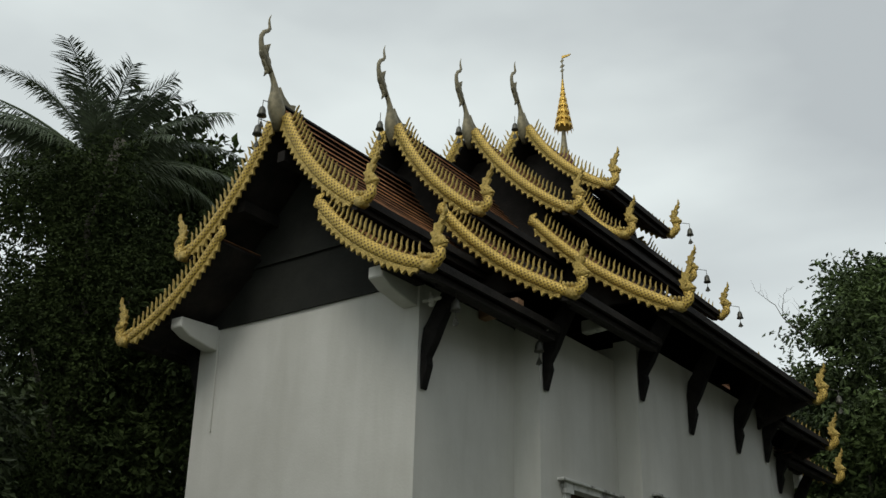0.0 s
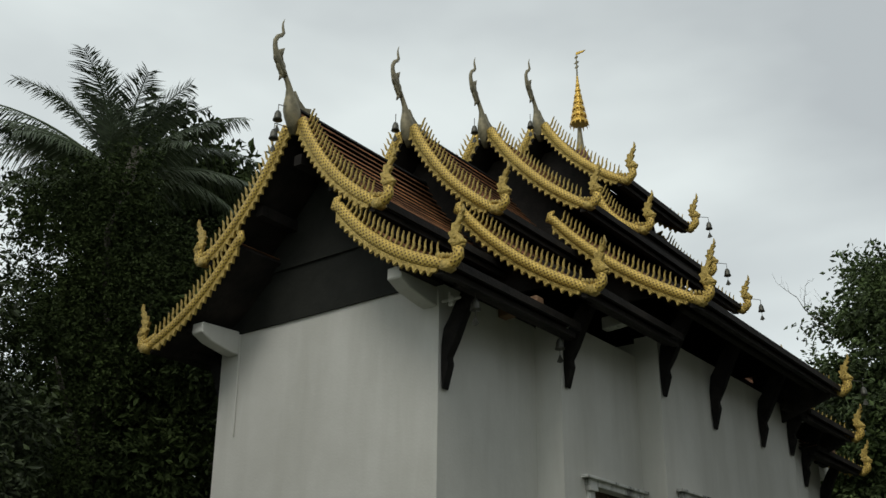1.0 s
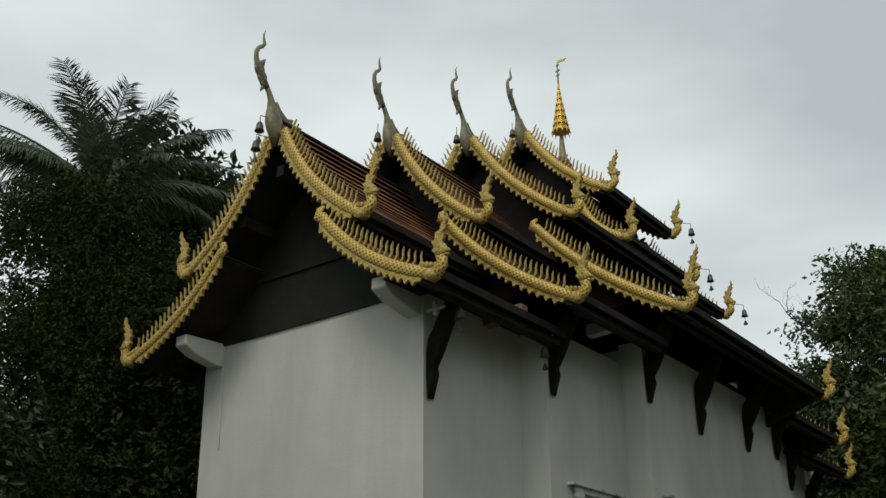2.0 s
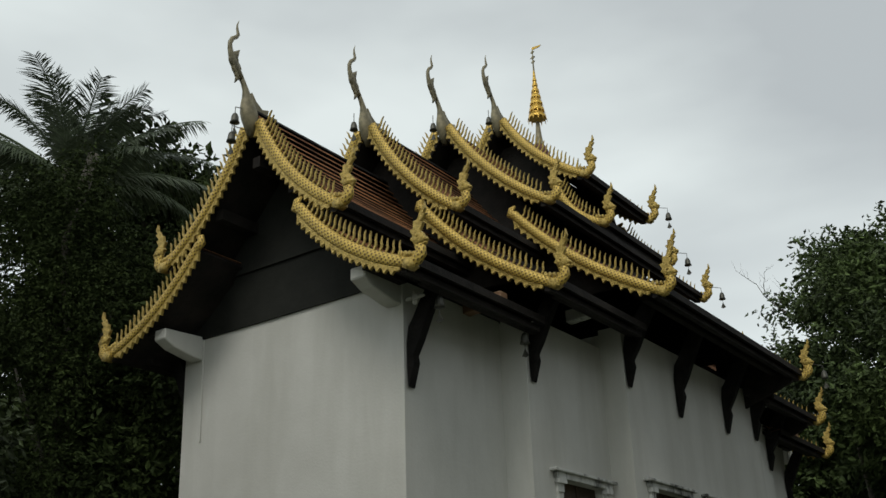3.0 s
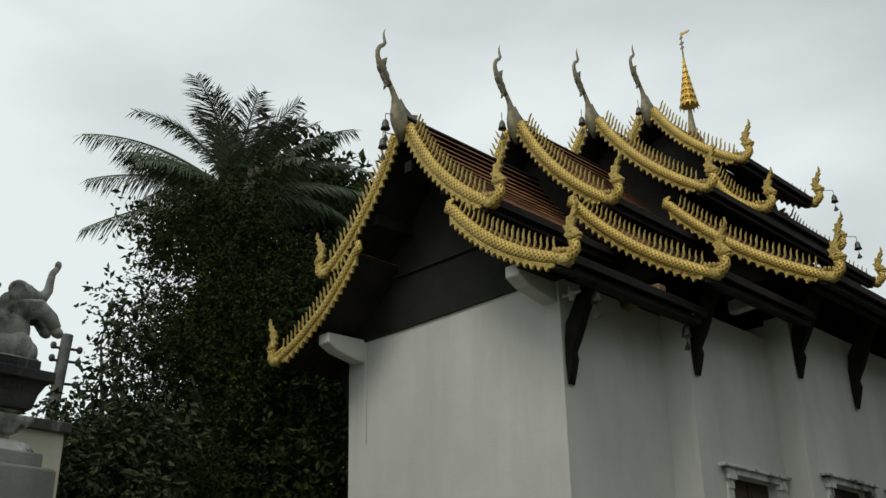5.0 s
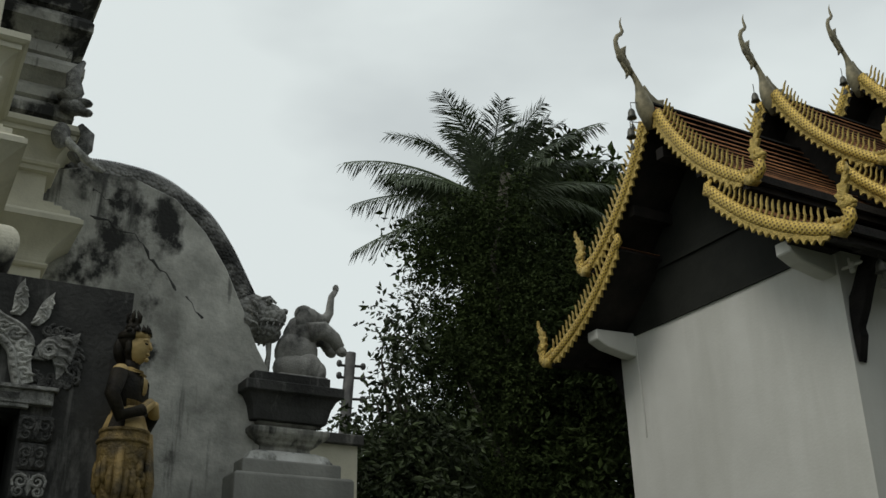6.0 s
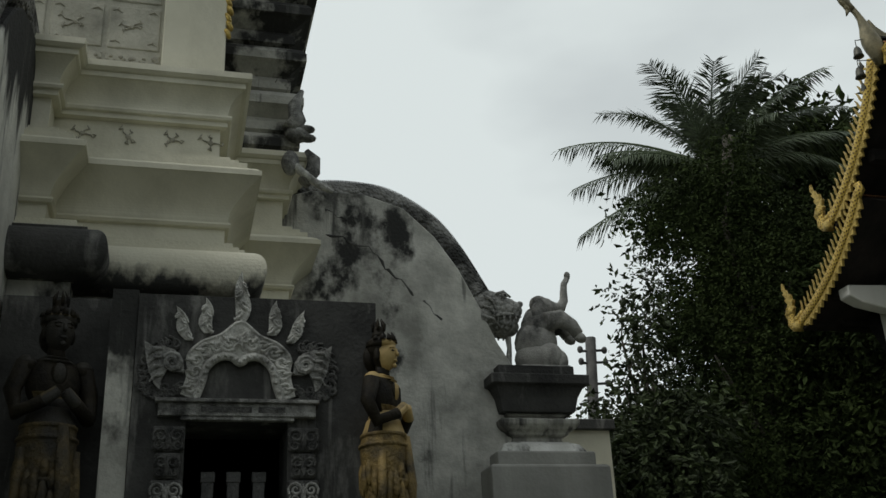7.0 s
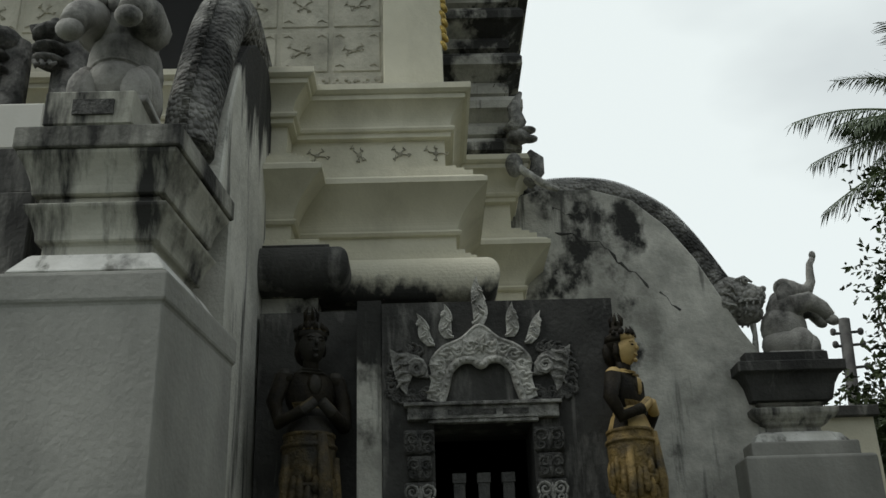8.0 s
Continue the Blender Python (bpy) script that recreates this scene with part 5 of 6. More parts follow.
flame_leaf(YM, 3.70, 0.34, 0.10, 0.0, "finial", PALE_STUCCO)
for side in (1, -1):
    flame_leaf(YM + side * 0.20, 3.62, 0.23, 0.085, side * 0.10, "flame", PALE_STUCCO)
    flame_leaf(YM + side * 0.31, 3.57, 0.22, 0.08, side * 0.42, "flame", PALE_STUCCO)
    s = Shape()                            # a broad pale tail leaf with a scroll, pointed outwards
    lobe = [(0.33, 3.36), (0.34, 3.44), (0.39, 3.50), (0.46, 3.525), (0.52, 3.52), (0.575, 3.555), (0.565, 3.47), (0.545, 3.38), (0.50, 3.28), (0.47, 3.25), (0.46, 3.32), (0.43, 3.38), (0.39, 3.36)]
    s.prism([(YM + side * y, z) for y, z in lobe], NX, NX + 0.03, "x")
    curl(s, YM + side * 0.405, 3.42, 0.062, 0.5 if side > 0 else math.pi - 0.5, side, 0.020, NX + 0.03, 1.9)
    for q in range(4):
        a = (0.52 - 0.006 * q, 3.49 - 0.055 * q)
        s.tube([(NX + 0.034, YM + side * (a[0] - 0.05), a[1] + 0.015), (NX + 0.044, YM + side * a[0], a[1] + 0.01), (NX + 0.034, YM + side * (a[0] + 0.03), a[1] - 0.03)], [0.006, 0.013, 0.005], 6, (1, 0, 0))
    part("curled_tail", s, STUCCO, niche, "pale curled stucco naga tail")
    for q in range(17):                    # dark scrolls all round it
        a = -2.4 + q * 0.27
        cy, cz = YM + side * (0.44 + 0.135 * math.cos(a)), 3.385 + 0.165 * math.sin(a)
        s = Shape()
        curl(s, cy, cz, 0.034 + 0.010 * (q % 2), a, side, 0.013, NX + 0.004, 1.3)
        part("tail_scroll", s, DARK_STUCCO, niche)
    s = Shape()
    for q in range(8):
        curl(s, YM + side * (0.33 + 0.036 * q), 3.235 + 0.03 * (q % 2), 0.03, 1.3 * q, side, 0.012, NX + 0.004, 1.3)
    part("dark_carving", s, DARK_STUCCO, niche, "blackened scroll carving")


# ---- guardian statues ----
SKIRT = surface("faded_gilt_cloth", (0.16, 0.105, 0.03), (0.32, 0.22, 0.07), 9, 0.6, 0.1, 0.8, 45,
                stain=(0.04, 0.032, 0.018), amount=0.42, stain_scale=5)

def devata(at, label, skin, garment):
    """A standing guardian figure, simplified to one plain mesh; it looks along +x."""
    s = Shape()
    s.lathe([(0.13, 0.0), (0.14, 0.05), (0.125, 0.20), (0.13, 0.42), (0.15, 0.66), (0.165, 0.82), (0.155, 0.93), (0.118, 1.04)], 16)
    s.ball((0.0, 0, 1.20), (0.105, 0.165, 0.18))
    s.ball((0.0, 0, 1.05), (0.10, 0.125, 0.12))
    s.tube([(0, 0, 1.32), (0, 0, 1.44)], [0.055, 0.05], 10, (0, 1, 0))
    s.ball((0.02, 0, 1.515), (0.095, 0.085, 0.125))
    s.tube([(0.106, 0, 1.545), (0.122, 0, 1.505), (0.116, 0, 1.492)], [0.007, 0.014, 0.012], 6, (0, 1, 0))
    s.ball((0.104, 0, 1.462), (0.012, 0.026, 0.010), 8, 5)
    s.ball((0.098, 0, 1.425), (0.016, 0.02, 0.016), 8, 5)
    for sy in (1, -1):
        s.ball((0.102, sy * 0.034, 1.527), (0.009, 0.02, 0.007), 8, 5)
        s.tube([(0.104, sy * 0.014, 1.548), (0.103, sy * 0.036, 1.555), (0.09, sy * 0.056, 1.546)], 0.005, 5, (0, 0, 1))
    s.ball((-0.018, 0, 1.565), (0.098, 0.094, 0.095), 14, 9)
    s.lathe([(0.090, 1.56), (0.106, 1.567), (0.108, 1.60), (0.100, 1.612), (0.085, 1.61)], 18, (-0.008, 0.0))
    s.lathe([(0.055, 1.64), (0.05, 1.67), (0.038, 1.69), (0.042, 1.705), (0.03, 1.725), (0.012, 1.735)], 12, (-0.02, 0.0))
    for q in range(7):                    # pointed leaves of the tiara
        a = -1.5 + q * 0.5
        k = 0.075 - 0.012 * abs(q - 3)
        c, sn = math.cos(a), math.sin(a)
        s.tube([(-0.008 + 0.103 * c, 0.103 * sn, 1.60), (-0.008 + 0.10 * c, 0.10 * sn, 1.60 + k * 0.5), (-0.008 + 0.088 * c, 0.088 * sn, 1.60 + k)], [0.02, 0.017, 0.002], 6, (-sn, c, 0))
    for q in range(5):
        a = q * 1.2566
        s.tube([(-0.02 + 0.04 * math.cos(a), 0.04 * math.sin(a), 1.69), (-0.02 + 0.045 * math.cos(a), 0.045 * math.sin(a), 1.74), (-0.02 + 0.02 * math.cos(a), 0.02 * math.sin(a), 1.79)], [0.012, 0.013, 0.002], 5, (-math.sin(a), math.cos(a), 0))
    s.ball((-0.085, 0, 1.50), (0.05, 0.085, 0.10), 10, 7)
    for z, r in ((1.345, 0.085), (1.32, 0.105)):
        s.lathe([(r - 0.03, z - 0.012), (r, z), (r - 0.03, z + 0.012)], 14)
    for sy in (1, -1):
        s.ball((0.0, sy * 0.085, 1.50), (0.025, 0.018, 0.05), 8, 6)
        s.ball((0.0, sy * 0.165, 1.295), (0.062, 0.062, 0.062), 10, 7)
        s.tube([(0.0, sy * 0.17, 1.30), (-0.01, sy * 0.225, 1.14), (0.05, sy * 0.205, 1.00), (0.15, sy * 0.09, 1.06), (0.17, sy * 0.02, 1.12)], [0.06, 0.052, 0.048, 0.04, 0.035], 10, (1, 0, 0))
        s.tube([(0.05, sy * 0.15, 0.80), (0.06, sy * 0.165, 0.55), (0.07, sy * 0.185, 0.42)], [0.03, 0.03, 0.01], 8, (1, 0, 0))
    for z, r in ((0.93, 0.152), (0.86, 0.163), (0.62, 0.15), (0.40, 0.134)):
        s.lathe([(r - 0.02, z - 0.02), (r + 0.012, z - 0.01), (r + 0.012, z + 0.01), (r - 0.02, z + 0.02)], 16)
    for q in range(9):
        a = -1.2 + q * 0.3
        s.ball((0.148 * math.cos(a), 0.148 * math.sin(a), 0.68 - 0.06 * (q % 3)), (0.03, 0.03, 0.06), 6, 4)
    s.ball((0.09, 0, 1.24), (0.03, 0.05, 0.07), 8, 6)
    for q in range(20):                   # scalloped overskirt and sash
        a = q * 2 * math.pi / 20
        drop = 0.05 * math.cos(q * 1.57) + 0.07 * math.cos(a)
        s.ball((0.15 * math.cos(a), 0.15 * math.sin(a), 0.60 - drop), (0.028, 0.028, 0.09), 7, 5)
        s.ball((0.132 * math.cos(a), 0.132 * math.sin(a), 0.30 + drop), (0.022, 0.022, 0.07), 7, 5)
    s.tube([(0.16, 0.03, 0.92), (0.18, 0.05, 0.6), (0.16, 0.06, 0.25)], [0.02, 0.03, 0.02], 7, (0, 1, 0), 1.6)
    me = s.mesh("guardian_statue", garment, True)
    me.materials.append(skin)
    me.materials.append(STATUE_DARK)
    for p in me.polygons:
        c = p.center
        if c.x > 0.094 and 0.014 < abs(c.y) < 0.056 and 1.519 < c.z < 1.535:
            p.material_index = 2
        elif (1.38 < c.z < 1.585 and c.x > 0.03) or (0.94 < c.z < 1.10 and abs(c.y) < 0.12) or 1.315 < c.z < 1.37 or (1.12 < c.z < 1.33 and abs(c.y) < 0.022 and c.x > 0.08):
            p.material_index = 1
        elif 1.57 < c.z < 1.612 and c.x > 0.05:
            p.material_index = 0
        elif c.z > 1.12 or (c.z > 0.96 and abs(c.y) > 0.12):
            p.material_index = 2
    thing("guardian_statue", label, "statue", at, "guardian statues", mesh=me)


devata(pose(-6.08, 1.235, 2.12, 0, 0, 54) @ Matrix.Scale(0.895, 4), "life-size guardian figure in a gilded skirt with a dark crown", SKIN, SKIRT)
devata(pose(-6.18, -0.72, 2.07, 0, 0, 24), "near-black guardian figure with a dark, faded gilded skirt", surface("near_black_skin", (0.009, 0.008, 0.006), (0.028, 0.024, 0.014), 7, 0.7, 0, 0.3), surface("dark_gilt_cloth", (0.045, 0.033, 0.012), (0.15, 0.105, 0.035), 8, 0.7, 0, 0.8, 45,
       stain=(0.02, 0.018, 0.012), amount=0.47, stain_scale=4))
for x, y in ((-6.08, 1.235), (-6.18, -0.72)):
    s = Shape()
    s.moulding(rect(x - 0.22, x + 0.24, y - 0.24, y + 0.24), [(0.05, 0.0), (0.05, 1.7), (0.08, 1.75), (0.08, 1.85), (0.0, 1.9), (0.0, 2.12 if y > 0 else 2.07)])
    thing("statue_plinth", "grimy plaster plinth under a guardian figure", "plinth", group="statue plinths", mesh=s.mesh("statue_plinth", GRIMY))

# carved beasts beside the near stair, only their snouts in view
for x, y, z, k in ((-6.2, -2.56, 5.60, 0.9), (-6.2, -2.98, 5.56, 0.9)):
    s = Shape()
    s.ball((0.0, 0.0, 0.42), (0.20, 0.15, 0.13), 12, 8)
    s.ball((0.10, -0.06, 0.40), (0.15, 0.16, 0.07), 12, 7, Matrix.Rotation(0.2, 3, "X"))
    s.ball((0.10, -0.05, 0.24), (0.15, 0.15, 0.05), 12, 7)
    s.ball((0.10, -0.04, 0.13), (0.14, 0.15, 0.045), 12, 7, Matrix.Rotation(-0.15, 3, "X"))
    s.ball((0.14, -0.02, 0.47), (0.06, 0.05, 0.045), 9, 6)
    s.tube([(0.12, -0.13, 0.46), (0.16, -0.19, 0.42), (0.15, -0.17, 0.36), (0.13, -0.12, 0.37)], [0.03, 0.035, 0.03, 0.015], 7, (1, 0, 0))
    for q in range(3):
        s.tube([(0.18, -0.14 + 0.06 * q, 0.10), (0.20, -0.11 + 0.06 * q, 0.04), (0.18, -0.08 + 0.06 * q, 0.08)], [0.02, 0.026, 0.012], 6, (1, 0, 0))
    s.tube([(-0.05, 0.06, -1.6), (-0.05, 0.06, 0.45)], 0.14, 10, (1, 0, 0))
    thing("carved_beast", "blackened carved stone beast head on a post", "statue", pose(x, y, z) @ Matrix.Scale(k, 4), "carved beasts", mesh=s.mesh("carved_beast", BEAST, True))
weeds = thing("dry_weeds", "thin dry weeds growing on the stupa ledge", "weeds", pose(CX - PS, CY + PF + 0.25, 6.7), kind="stuff")
s = Shape()
rng = random.Random(21)
for i in range(15):
    y, z = rng.uniform(-0.1, 0.05), rng.uniform(-0.5, 0.7)
    s.tube([(0, y, z), (rng.uniform(-0.1, 0.1), y + rng.uniform(0.03, 0.06), z + 0.06), (rng.uniform(-0.15, 0.15), y + rng.uniform(0.05, 0.12), z + rng.uniform(0.07, 0.18))], [0.004, 0.003, 0.001], 4, (1, 0, 0))
part("stems", s, BARK, weeds)

# ---- behind ----
s = Shape()
s.box(-11.3, -11.0, 3.2, 4.95, 0, 4.15)
wall = thing("yard_wall", "cream plastered wall with a dark capping", "wall", mesh=s.mesh("yard_wall", CREAM))
s = Shape()
s.box(-11.38, -10.92, 3.15, 5.0, 4.15, 4.27)
part("capping", s, BLACKENED, wall, "dark capping", bevel=0.01)
pole = thing("utility_pole", "leaning dark concrete utility pole with cable clamps", "pole", pose(-14.6, 6.42, 0, 0, 0, 0))
s = Shape()
s.tube([(0.0, -0.42, 0), (0, 0.0, 6.5)], [0.11, 0.085], 10, (1, 0, 0))
part("post", s, CONCRETE, pole, smooth=True)
for z in (5.75, 6.1, 6.3):
    s = Shape()
    s.tube([(0, -0.2, z - 0.03), (0, 0.22, z)], 0.022, 6, (1, 0, 0))
    for y in (-0.2, 0.22):
        s.ball((0, y, z), (0.05, 0.05, 0.06), 8, 6)
    part("insulator_arm", s, CONCRETE, pole, "cable clamps on a short arm")


# ---- trees ----
def leaf_cloud(s, rng, c, r, n, size, squash=1.0):
    """Leaves on short drooping twigs in a soft-edged clump, each a bent pair of faces."""
    c = Vector(c)
    for _ in range(n // 6):
        p = Vector((rng.gauss(0, 0.5), rng.gauss(0, 0.5), rng.gauss(0, 0.5)))
        if p.length > 1.35:
            p *= 0.6
        p = c + Vector((p.x * r, p.y * r, p.z * r * squash))
        twig_dir = ((p - c).normalized() + Vector((rng.gauss(0, 0.5), rng.gauss(0, 0.5), rng.gauss(-0.15, 0.5)))).normalized()
        for q in range(6):
            b = p + twig_dir * size * 0.42 * q + Vector((rng.gauss(0, 0.2), rng.gauss(0, 0.2), rng.gauss(0, 0.2))) * size
            d = (twig_dir * 0.6 + Vector((rng.gauss(0, 0.7), rng.gauss(0, 0.7), rng.gauss(-0.25, 0.5)))).normalized()
            w = d.cross(Vector((rng.gauss(0, 1), rng.gauss(0, 1), rng.gauss(0, 1)))).normalized()
            k = size * rng.uniform(0.6, 1.3)
            up = d.cross(w) * k * 0.12
            o = len(s.v)
            s.v += [tuple(b), tuple(b + d * k * 0.5 + w * k * 0.24 + up), tuple(b + d * k), tuple(b + d * k * 0.5 - w * k * 0.24 + up)]
            s.f += [(o, o + 1, o + 2), (o, o + 2, o + 3)]
            s.uv += [[(0, 0)] * 3] * 2


def fast_mesh(s, name, material):
    me = bpy.data.meshes.new(name)
    me.from_pydata(s.v, [], s.f)
    me.materials.append(material)
    return me


def tree(name, label, at, trunk, limbs, clumps, leaf, material, seed):
    """trunk: (height, radius); limbs: ends; clumps: (x, y, z, radius, leaves, squash), about the foot."""
    rng = random.Random(seed)
    ob = thing(name, label, "tree", pose(*at))
    s = Shape()
    h, r = trunk
    path = [(0.12 * math.sin(q * 1.3 + seed), 0.12 * math.cos(q * 1.1 + seed), h * q / 8) for q in range(9)]
    s.tube(path, [r * (1 - 0.6 * q / 8) for q in range(9)], 9, (1, 0, 0))
    for x, y, z in limbs:
        u = max(0.25, min(0.8, (z - 1.8) / h))
        b = Vector(path[int(u * 8)])
        e = Vector((x, y, z))
        s.tube([b, b.lerp(e, 0.35) + Vector((0, 0, 0.25)), b.lerp(e, 0.7) + Vector((rng.uniform(-0.2, 0.2), rng.uniform(-0.2, 0.2), 0.2)), e], [r * 0.45, r * 0.32, r * 0.2, r * 0.06], 6, (0.3, 1, 0.1))
    part("trunk", s, BARK, ob, smooth=True)
    c = Shape()
    for x, y, z, rad, n, sq in clumps:
        leaf_cloud(c, rng, (x, y, z), rad, n, leaf, sq)
    crown = part("crown", fast_mesh(c, "crown", material), material, ob, "uneven crown of small leaves")
    tagged(crown, kind="stuff")
    return ob


def clumps_in(rng, n, box, rad, leaves, sq=0.9):
    out = []
    for _ in range(n):
        out.append((rng.uniform(*box[0]), rng.uniform(*box[1]), rng.uniform(*box[2]), rng.uniform(*rad), leaves, sq))
    return out


rng = random.Random(5)
# the tall leafy column in front of the palm
RIGHT = Vector((0.532, 0.847, 0))
cl = []
for i in range(125):
    z = 0.6 + 8.1 * rng.random()
    wide = (1.30 - 0.95 * max(0, (z - 5.0) / 4.9)) * rng.uniform(0.05, 1.0)
    a = rng.uniform(0, 6.283)
    cl.append((wide * math.cos(a), wide * math.sin(a), z, rng.uniform(0.32, 0.56), 950, 1.6))
for i in range(48):                       # loose sprigs beside it
    z = rng.uniform(4.8, 8.7)
    o = RIGHT * (-1.25 + rng.uniform(-0.2, 0.4))
    cl.append((o.x, o.y, z, rng.uniform(0.18, 0.34), 170, 1.7))
for i in range(34):                       # its broad lower flank towards the hall
    z = rng.uniform(0.8, 8.2)
    o = RIGHT * rng.uniform(0.9, 2.3 - 0.10 * z)
    cl.append((o.x + rng.uniform(-0.3, 0.3), o.y + rng.uniform(-0.3, 0.3), z, rng.uniform(0.35, 0.6), 700, 1.3))
tree("column_tree", "tall dense dark green tree wrapped in creeper", (-12.86, 8.30, 0), (9.4, 0.22),
     [(c[0], c[1], c[2]) for c in cl[:12]], cl, 0.072, LEAF_DARK, 3)
cl = []
for i in range(30):                       # upper sprays, open
    z = rng.uniform(3.2, 6.3)
    a, wide = rng.uniform(0, 6.283), 0.95 * rng.uniform(0.1, 1) * (1.25 - z / 9)
    cl.append((wide * math.cos(a), wide * math.sin(a), z, rng.uniform(0.16, 0.36), 96, 1.6))
for i in range(95):                       # its dense foot
    z = rng.uniform(0.4, 4.5)
    a, wide = rng.uniform(0, 6.283), 1.35 * rng.uniform(0.1, 1) * (1.15 - z / 9)
    cl.append((wide * math.cos(a), wide * math.sin(a), z, rng.uniform(0.3, 0.5), 420, 1.2))
tree("shrub_tree", "loose green shrub with small pointed leaves", (-12.2, 6.05, 0), (5.2, 0.07), [(c[0], c[1], c[2]) for c in cl[:18]], cl, 0.115, LEAF_SHRUB, 4)
cl = clumps_in(rng, 90, ((-2.6, 2.2), (-2.6, 2.4), (0.6, 7.8)), (0.5, 0.9), 900, 1.2)
tree("dark_tree", "dark broadleaf tree behind the hall", (-13.6, 11.2, 0), (7.0, 0.25), [(c[0], c[1], c[2]) for c in cl[:12]], cl, 0.13, LEAF_DARK, 6)
cl = clumps_in(rng, 70, ((-2.6, 2.2), (-2.6, 1.6), (1.0, 11.6)), (0.6, 1.0), 900, 0.6)
tree("far_tree", "dark green broadleaf tree standing far behind", (-17.3, 13.2, 0), (10.6, 0.4), [(c[0], c[1], c[2]) for c in cl[:14]], cl, 0.22, LEAF_DARK, 7)
cl = []
for i in range(165):                      # leafy pads all over the crown, with dark hollows between
    a, u = rng.uniform(0, 6.283), rng.uniform(-0.95, 1.0)
    ring, far = math.sqrt(max(0.0, 1 - u * u)), rng.uniform(0.72, 1.02)
    cl.append((4.2 * far * ring * math.cos(a), 4.2 * far * ring * math.sin(a), 8.35 + 4.95 * far * u, rng.uniform(0.40, 0.95), 620, 0.42))
for i in range(40):
    cl.append((rng.gauss(0, 1.5), rng.gauss(0, 1.5), rng.uniform(3.0, 11.0), 1.2, 300, 0.8))
tree("large_tree", "large round-crowned green tree beyond the hall", (-4.7, 29.4, 0), (11.5, 0.45), [(c[0] * 0.9, c[1] * 0.9, c[2]) for c in cl[:26]], cl, 0.19, LEAF_MID, 8)
cl = clumps_in(rng, 44, ((-2.4, 4.5), (-2.5, 2.5), (2.0, 10.2)), (0.5, 1.0), 260, 0.8)
tree("pale_tree", "thin-leaved lower tree beyond the hall", (-9.0, 30.5, 0), (9.0, 0.25), [(c[0], c[1], c[2]) for c in cl[:14]], cl, 0.16, LEAF_MID, 9)
cl = clumps_in(rng, 85, ((-5.0, 7.5), (-1.5, 1.5), (0.6, 7.0)), (0.7, 1.2), 900, 0.8)
tree("low_tree", "dark low broadleaf tree closing the view beyond the hall", (-6.5, 26.5, 0), (5.0, 0.2), [(c[0] * 0.5, c[1], c[2]) for c in cl[:12]], cl, 0.2, LEAF_DARK, 12)
twigs = thing("bare_branch", "bare grey branch reaching out of the tree crown", "branch", pose(-6.0, 28.6, 0))
s = Shape()
twig = random.Random(17)


def branch(p, angle, length, r, depth):
    pts = [p]
    for q in range(5):
        angle += twig.uniform(-0.28, 0.30)
        p = (p[0] - math.cos(angle) * length / 5, twig.uniform(-0.1, 0.1), p[2] + math.sin(angle) * length / 5)
        pts.append(p)
        if depth and q:
            branch(p, angle + twig.choice((-0.8, 0.7, 0.9)), length * twig.uniform(0.3, 0.5), r * 0.4, depth - 1)
    s.tube(pts, [r * (1 - 0.14 * q) for q in range(6)], 5, (0, 1, 0))


branch((-1.6, 0, 10.7), 0.3, 2.0, 0.03, 2)
part("limb", s, BARK, twigs, smooth=True)

# the coconut palm
palm = thing("coconut_palm", "tall coconut palm with feathery grey-green fronds", "palm", pose(-14.4, 9.05, 0))
s = Shape()
s.tube([(0.25, -0.15, 0), (0.1, 0, 4), (0, 0, 8), (0, 0, 9.88)], [0.2, 0.16, 0.14, 0.16], 10, (1, 0, 0))
part("trunk", s, BARK, palm, "ringed grey trunk", smooth=True)
rng = random.Random(11)
SIDE = math.atan2(0.847, 0.532)
FRONDS = [                                # turn from the hall's side, rise, length, how fast it bends
    (180, 38, 3.0, 3.6), (172, 20, 2.7, 2.8), (188, -14, 2.7, 1.6), (176, 62, 2.6, 4.4), (196, 74, 1.7, 2.6), (120, 82, 1.6, 1.2), (20, 80, 1.9, 1.6), (178, 62, 2.0, 3.0), (35, 74, 2.1, 2.2), (-20, 70, 2.2, 2.4),
    (5, 64, 2.3, 3.0), (-6, 52, 2.7, 3.4), (8, 44, 2.8, 4.6), (-4, 20, 2.7, 3.6), (3, 72, 2.0, 2.0), (60, 76, 1.9, 1.8), (-70, 72, 1.9, 2.0), (120, 78, 1.9, 1.6), (-130, 76, 1.9, 1.8), (10, 30, 2.5, 4.0)]
FRONDS += [(i * 137.5 + 30, rng.uniform(10, 66), rng.uniform(1.8, 2.3), rng.uniform(2.4, 4.6)) for i in range(20)]
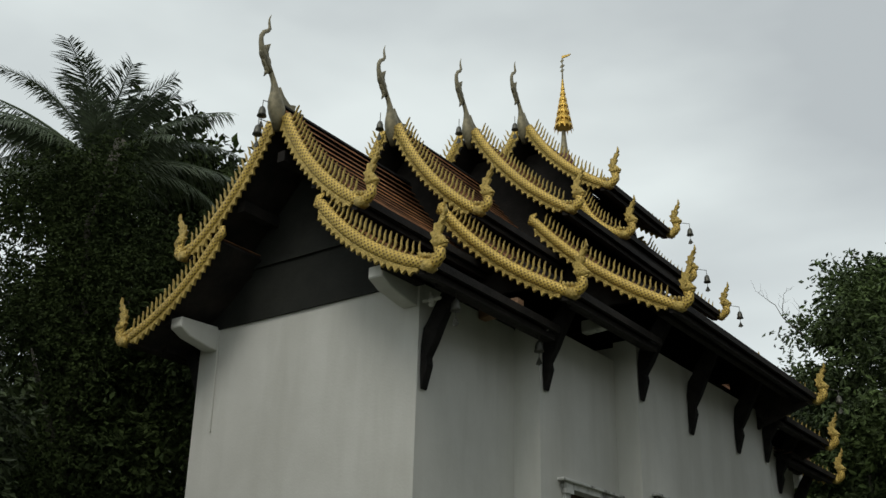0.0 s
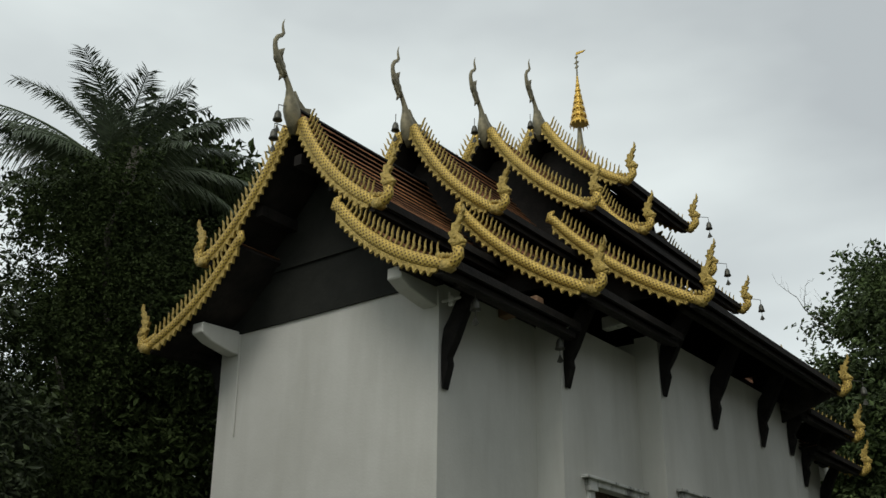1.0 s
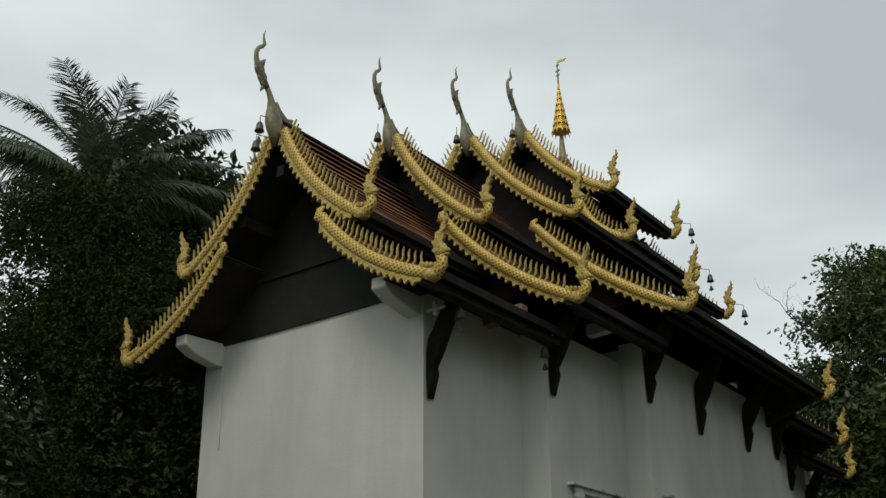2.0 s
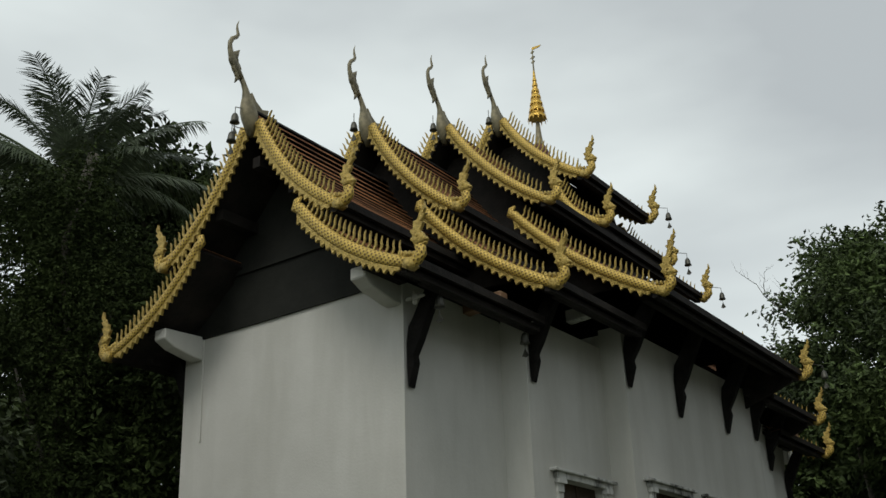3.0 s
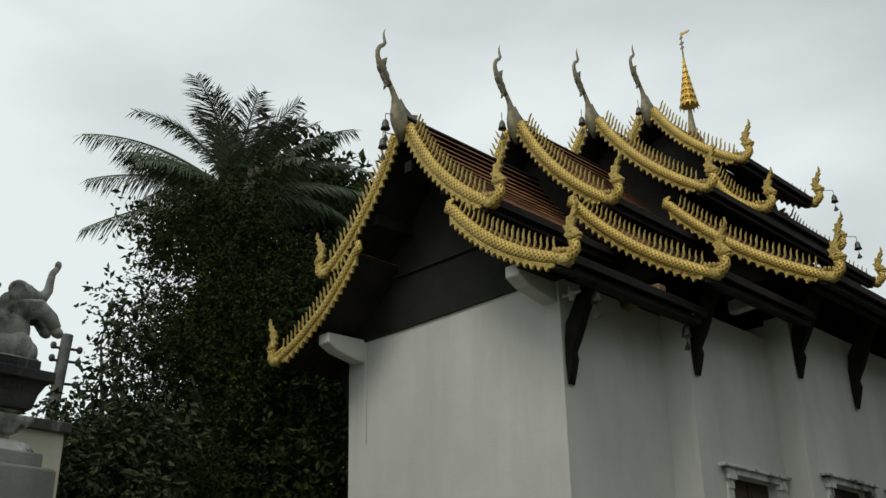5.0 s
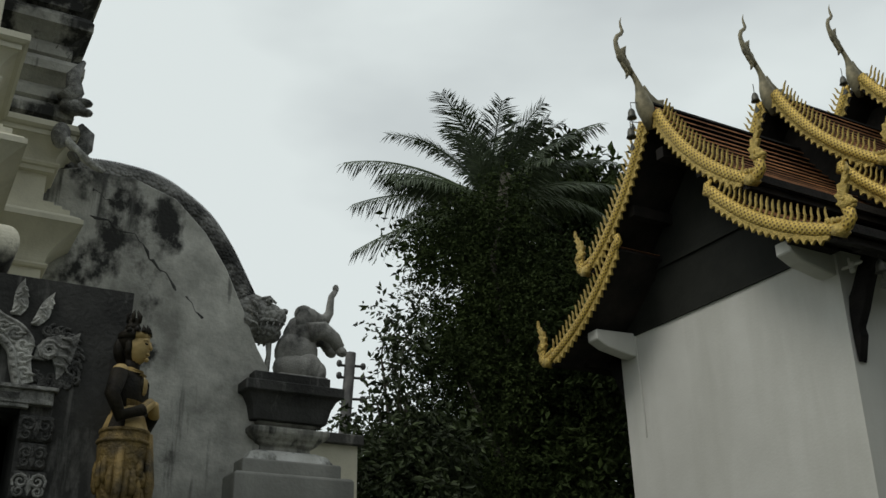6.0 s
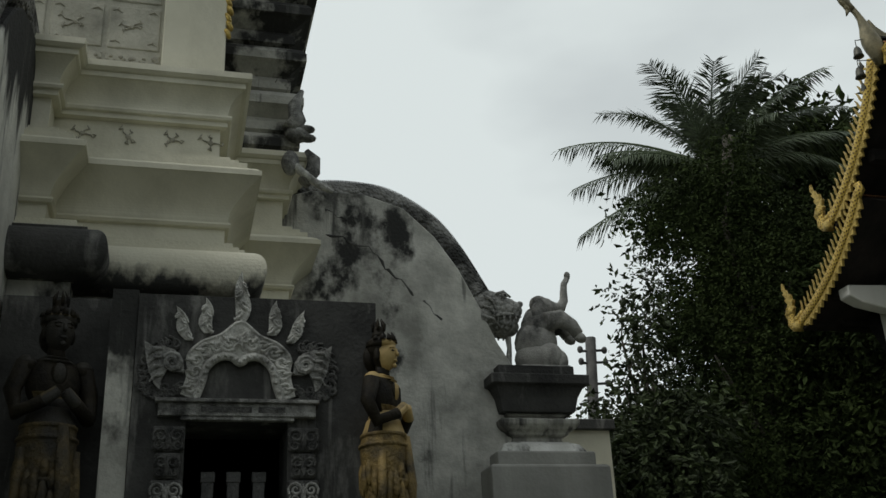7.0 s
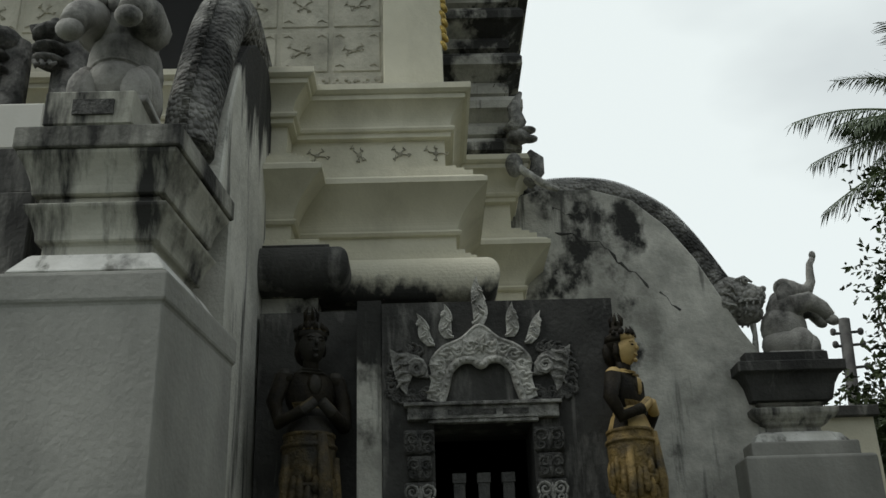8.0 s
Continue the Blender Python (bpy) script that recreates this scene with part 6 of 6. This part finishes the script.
for turn_by, rise, length, curl in FRONDS:
    az = SIDE + radians(turn_by)
    young = rise > 55
    s = Shape()
    pts, e = [], radians(rise)
    p = Vector((0, 0, 9.68 + (0.05 if young else 0)))
    out = Vector((math.cos(az), math.sin(az), 0))
    for q in range(15):
        pts.append(p.copy())
        p = p + (out * math.cos(e) + Vector((0, 0, math.sin(e)))) * (length / 14)
        e -= radians(curl * (0.5 + q / 14))
    s.tube(pts, [0.035 * (1 - 0.85 * q / 14) for q in range(15)], 6, (-math.sin(az), math.cos(az), 0))
    across = Vector((-math.sin(az), math.cos(az), 0))
    for q in range(72):
        u = 0.12 + 0.88 * q / 72
        k = min(13, int(u * 14))
        b = pts[k].lerp(pts[k + 1], u * 14 - k)
        t = (pts[k + 1] - pts[k]).normalized()
        ll = (0.26 + 0.36 * math.sin(math.pi * min(1, u * 0.95 + 0.05))) * rng.uniform(0.6, 1.15)
        for sg in (1, -1):
            d = (across * sg * rng.uniform(0.5, 0.9) + t * rng.uniform(0.45, 0.8) + Vector((0, 0, (-0.12 if young else -0.62) + rng.uniform(-0.14, 0.14)))).normalized()
            tip = b + d * ll + Vector((0, 0, -0.12 * ll))
            mid = b + d * ll * 0.5
            w = t * 0.013
            o = len(s.v)
            s.v += [tuple(b - w * 0.5), tuple(b + w * 0.5), tuple(mid + w), tuple(tip), tuple(mid - w)]
            s.f += [(o, o + 1, o + 2, o + 4), (o + 4, o + 2, o + 3)]
            s.uv += [[(0, 0)] * 4, [(0, 0)] * 3]
    part("frond", fast_mesh(s, "frond", FROND), FROND, palm)


# ---- unseen blocks added beside and behind the camera: close the place, cut low skylight ----
# invented dark block, keeps low eastern sky off the walls under the eaves
s = Shape()
s.box(6.0, 6.6, 3.0, 34.0, 0, 9.5)
thing("fence_east", "unseen tall dark block added to shade the hall from the east", "fence", kind="structure", mesh=s.mesh("fence_east", BARK))
# invented low wall, closes the open side behind the camera
s = Shape()
s.box(-20.0, 6.3, -14.3, -14.0, 0, 3.0)
thing("wall_south", "unseen plain grey wall added behind the camera", "wall", kind="structure", mesh=s.mesh("wall_south", GRIMY))
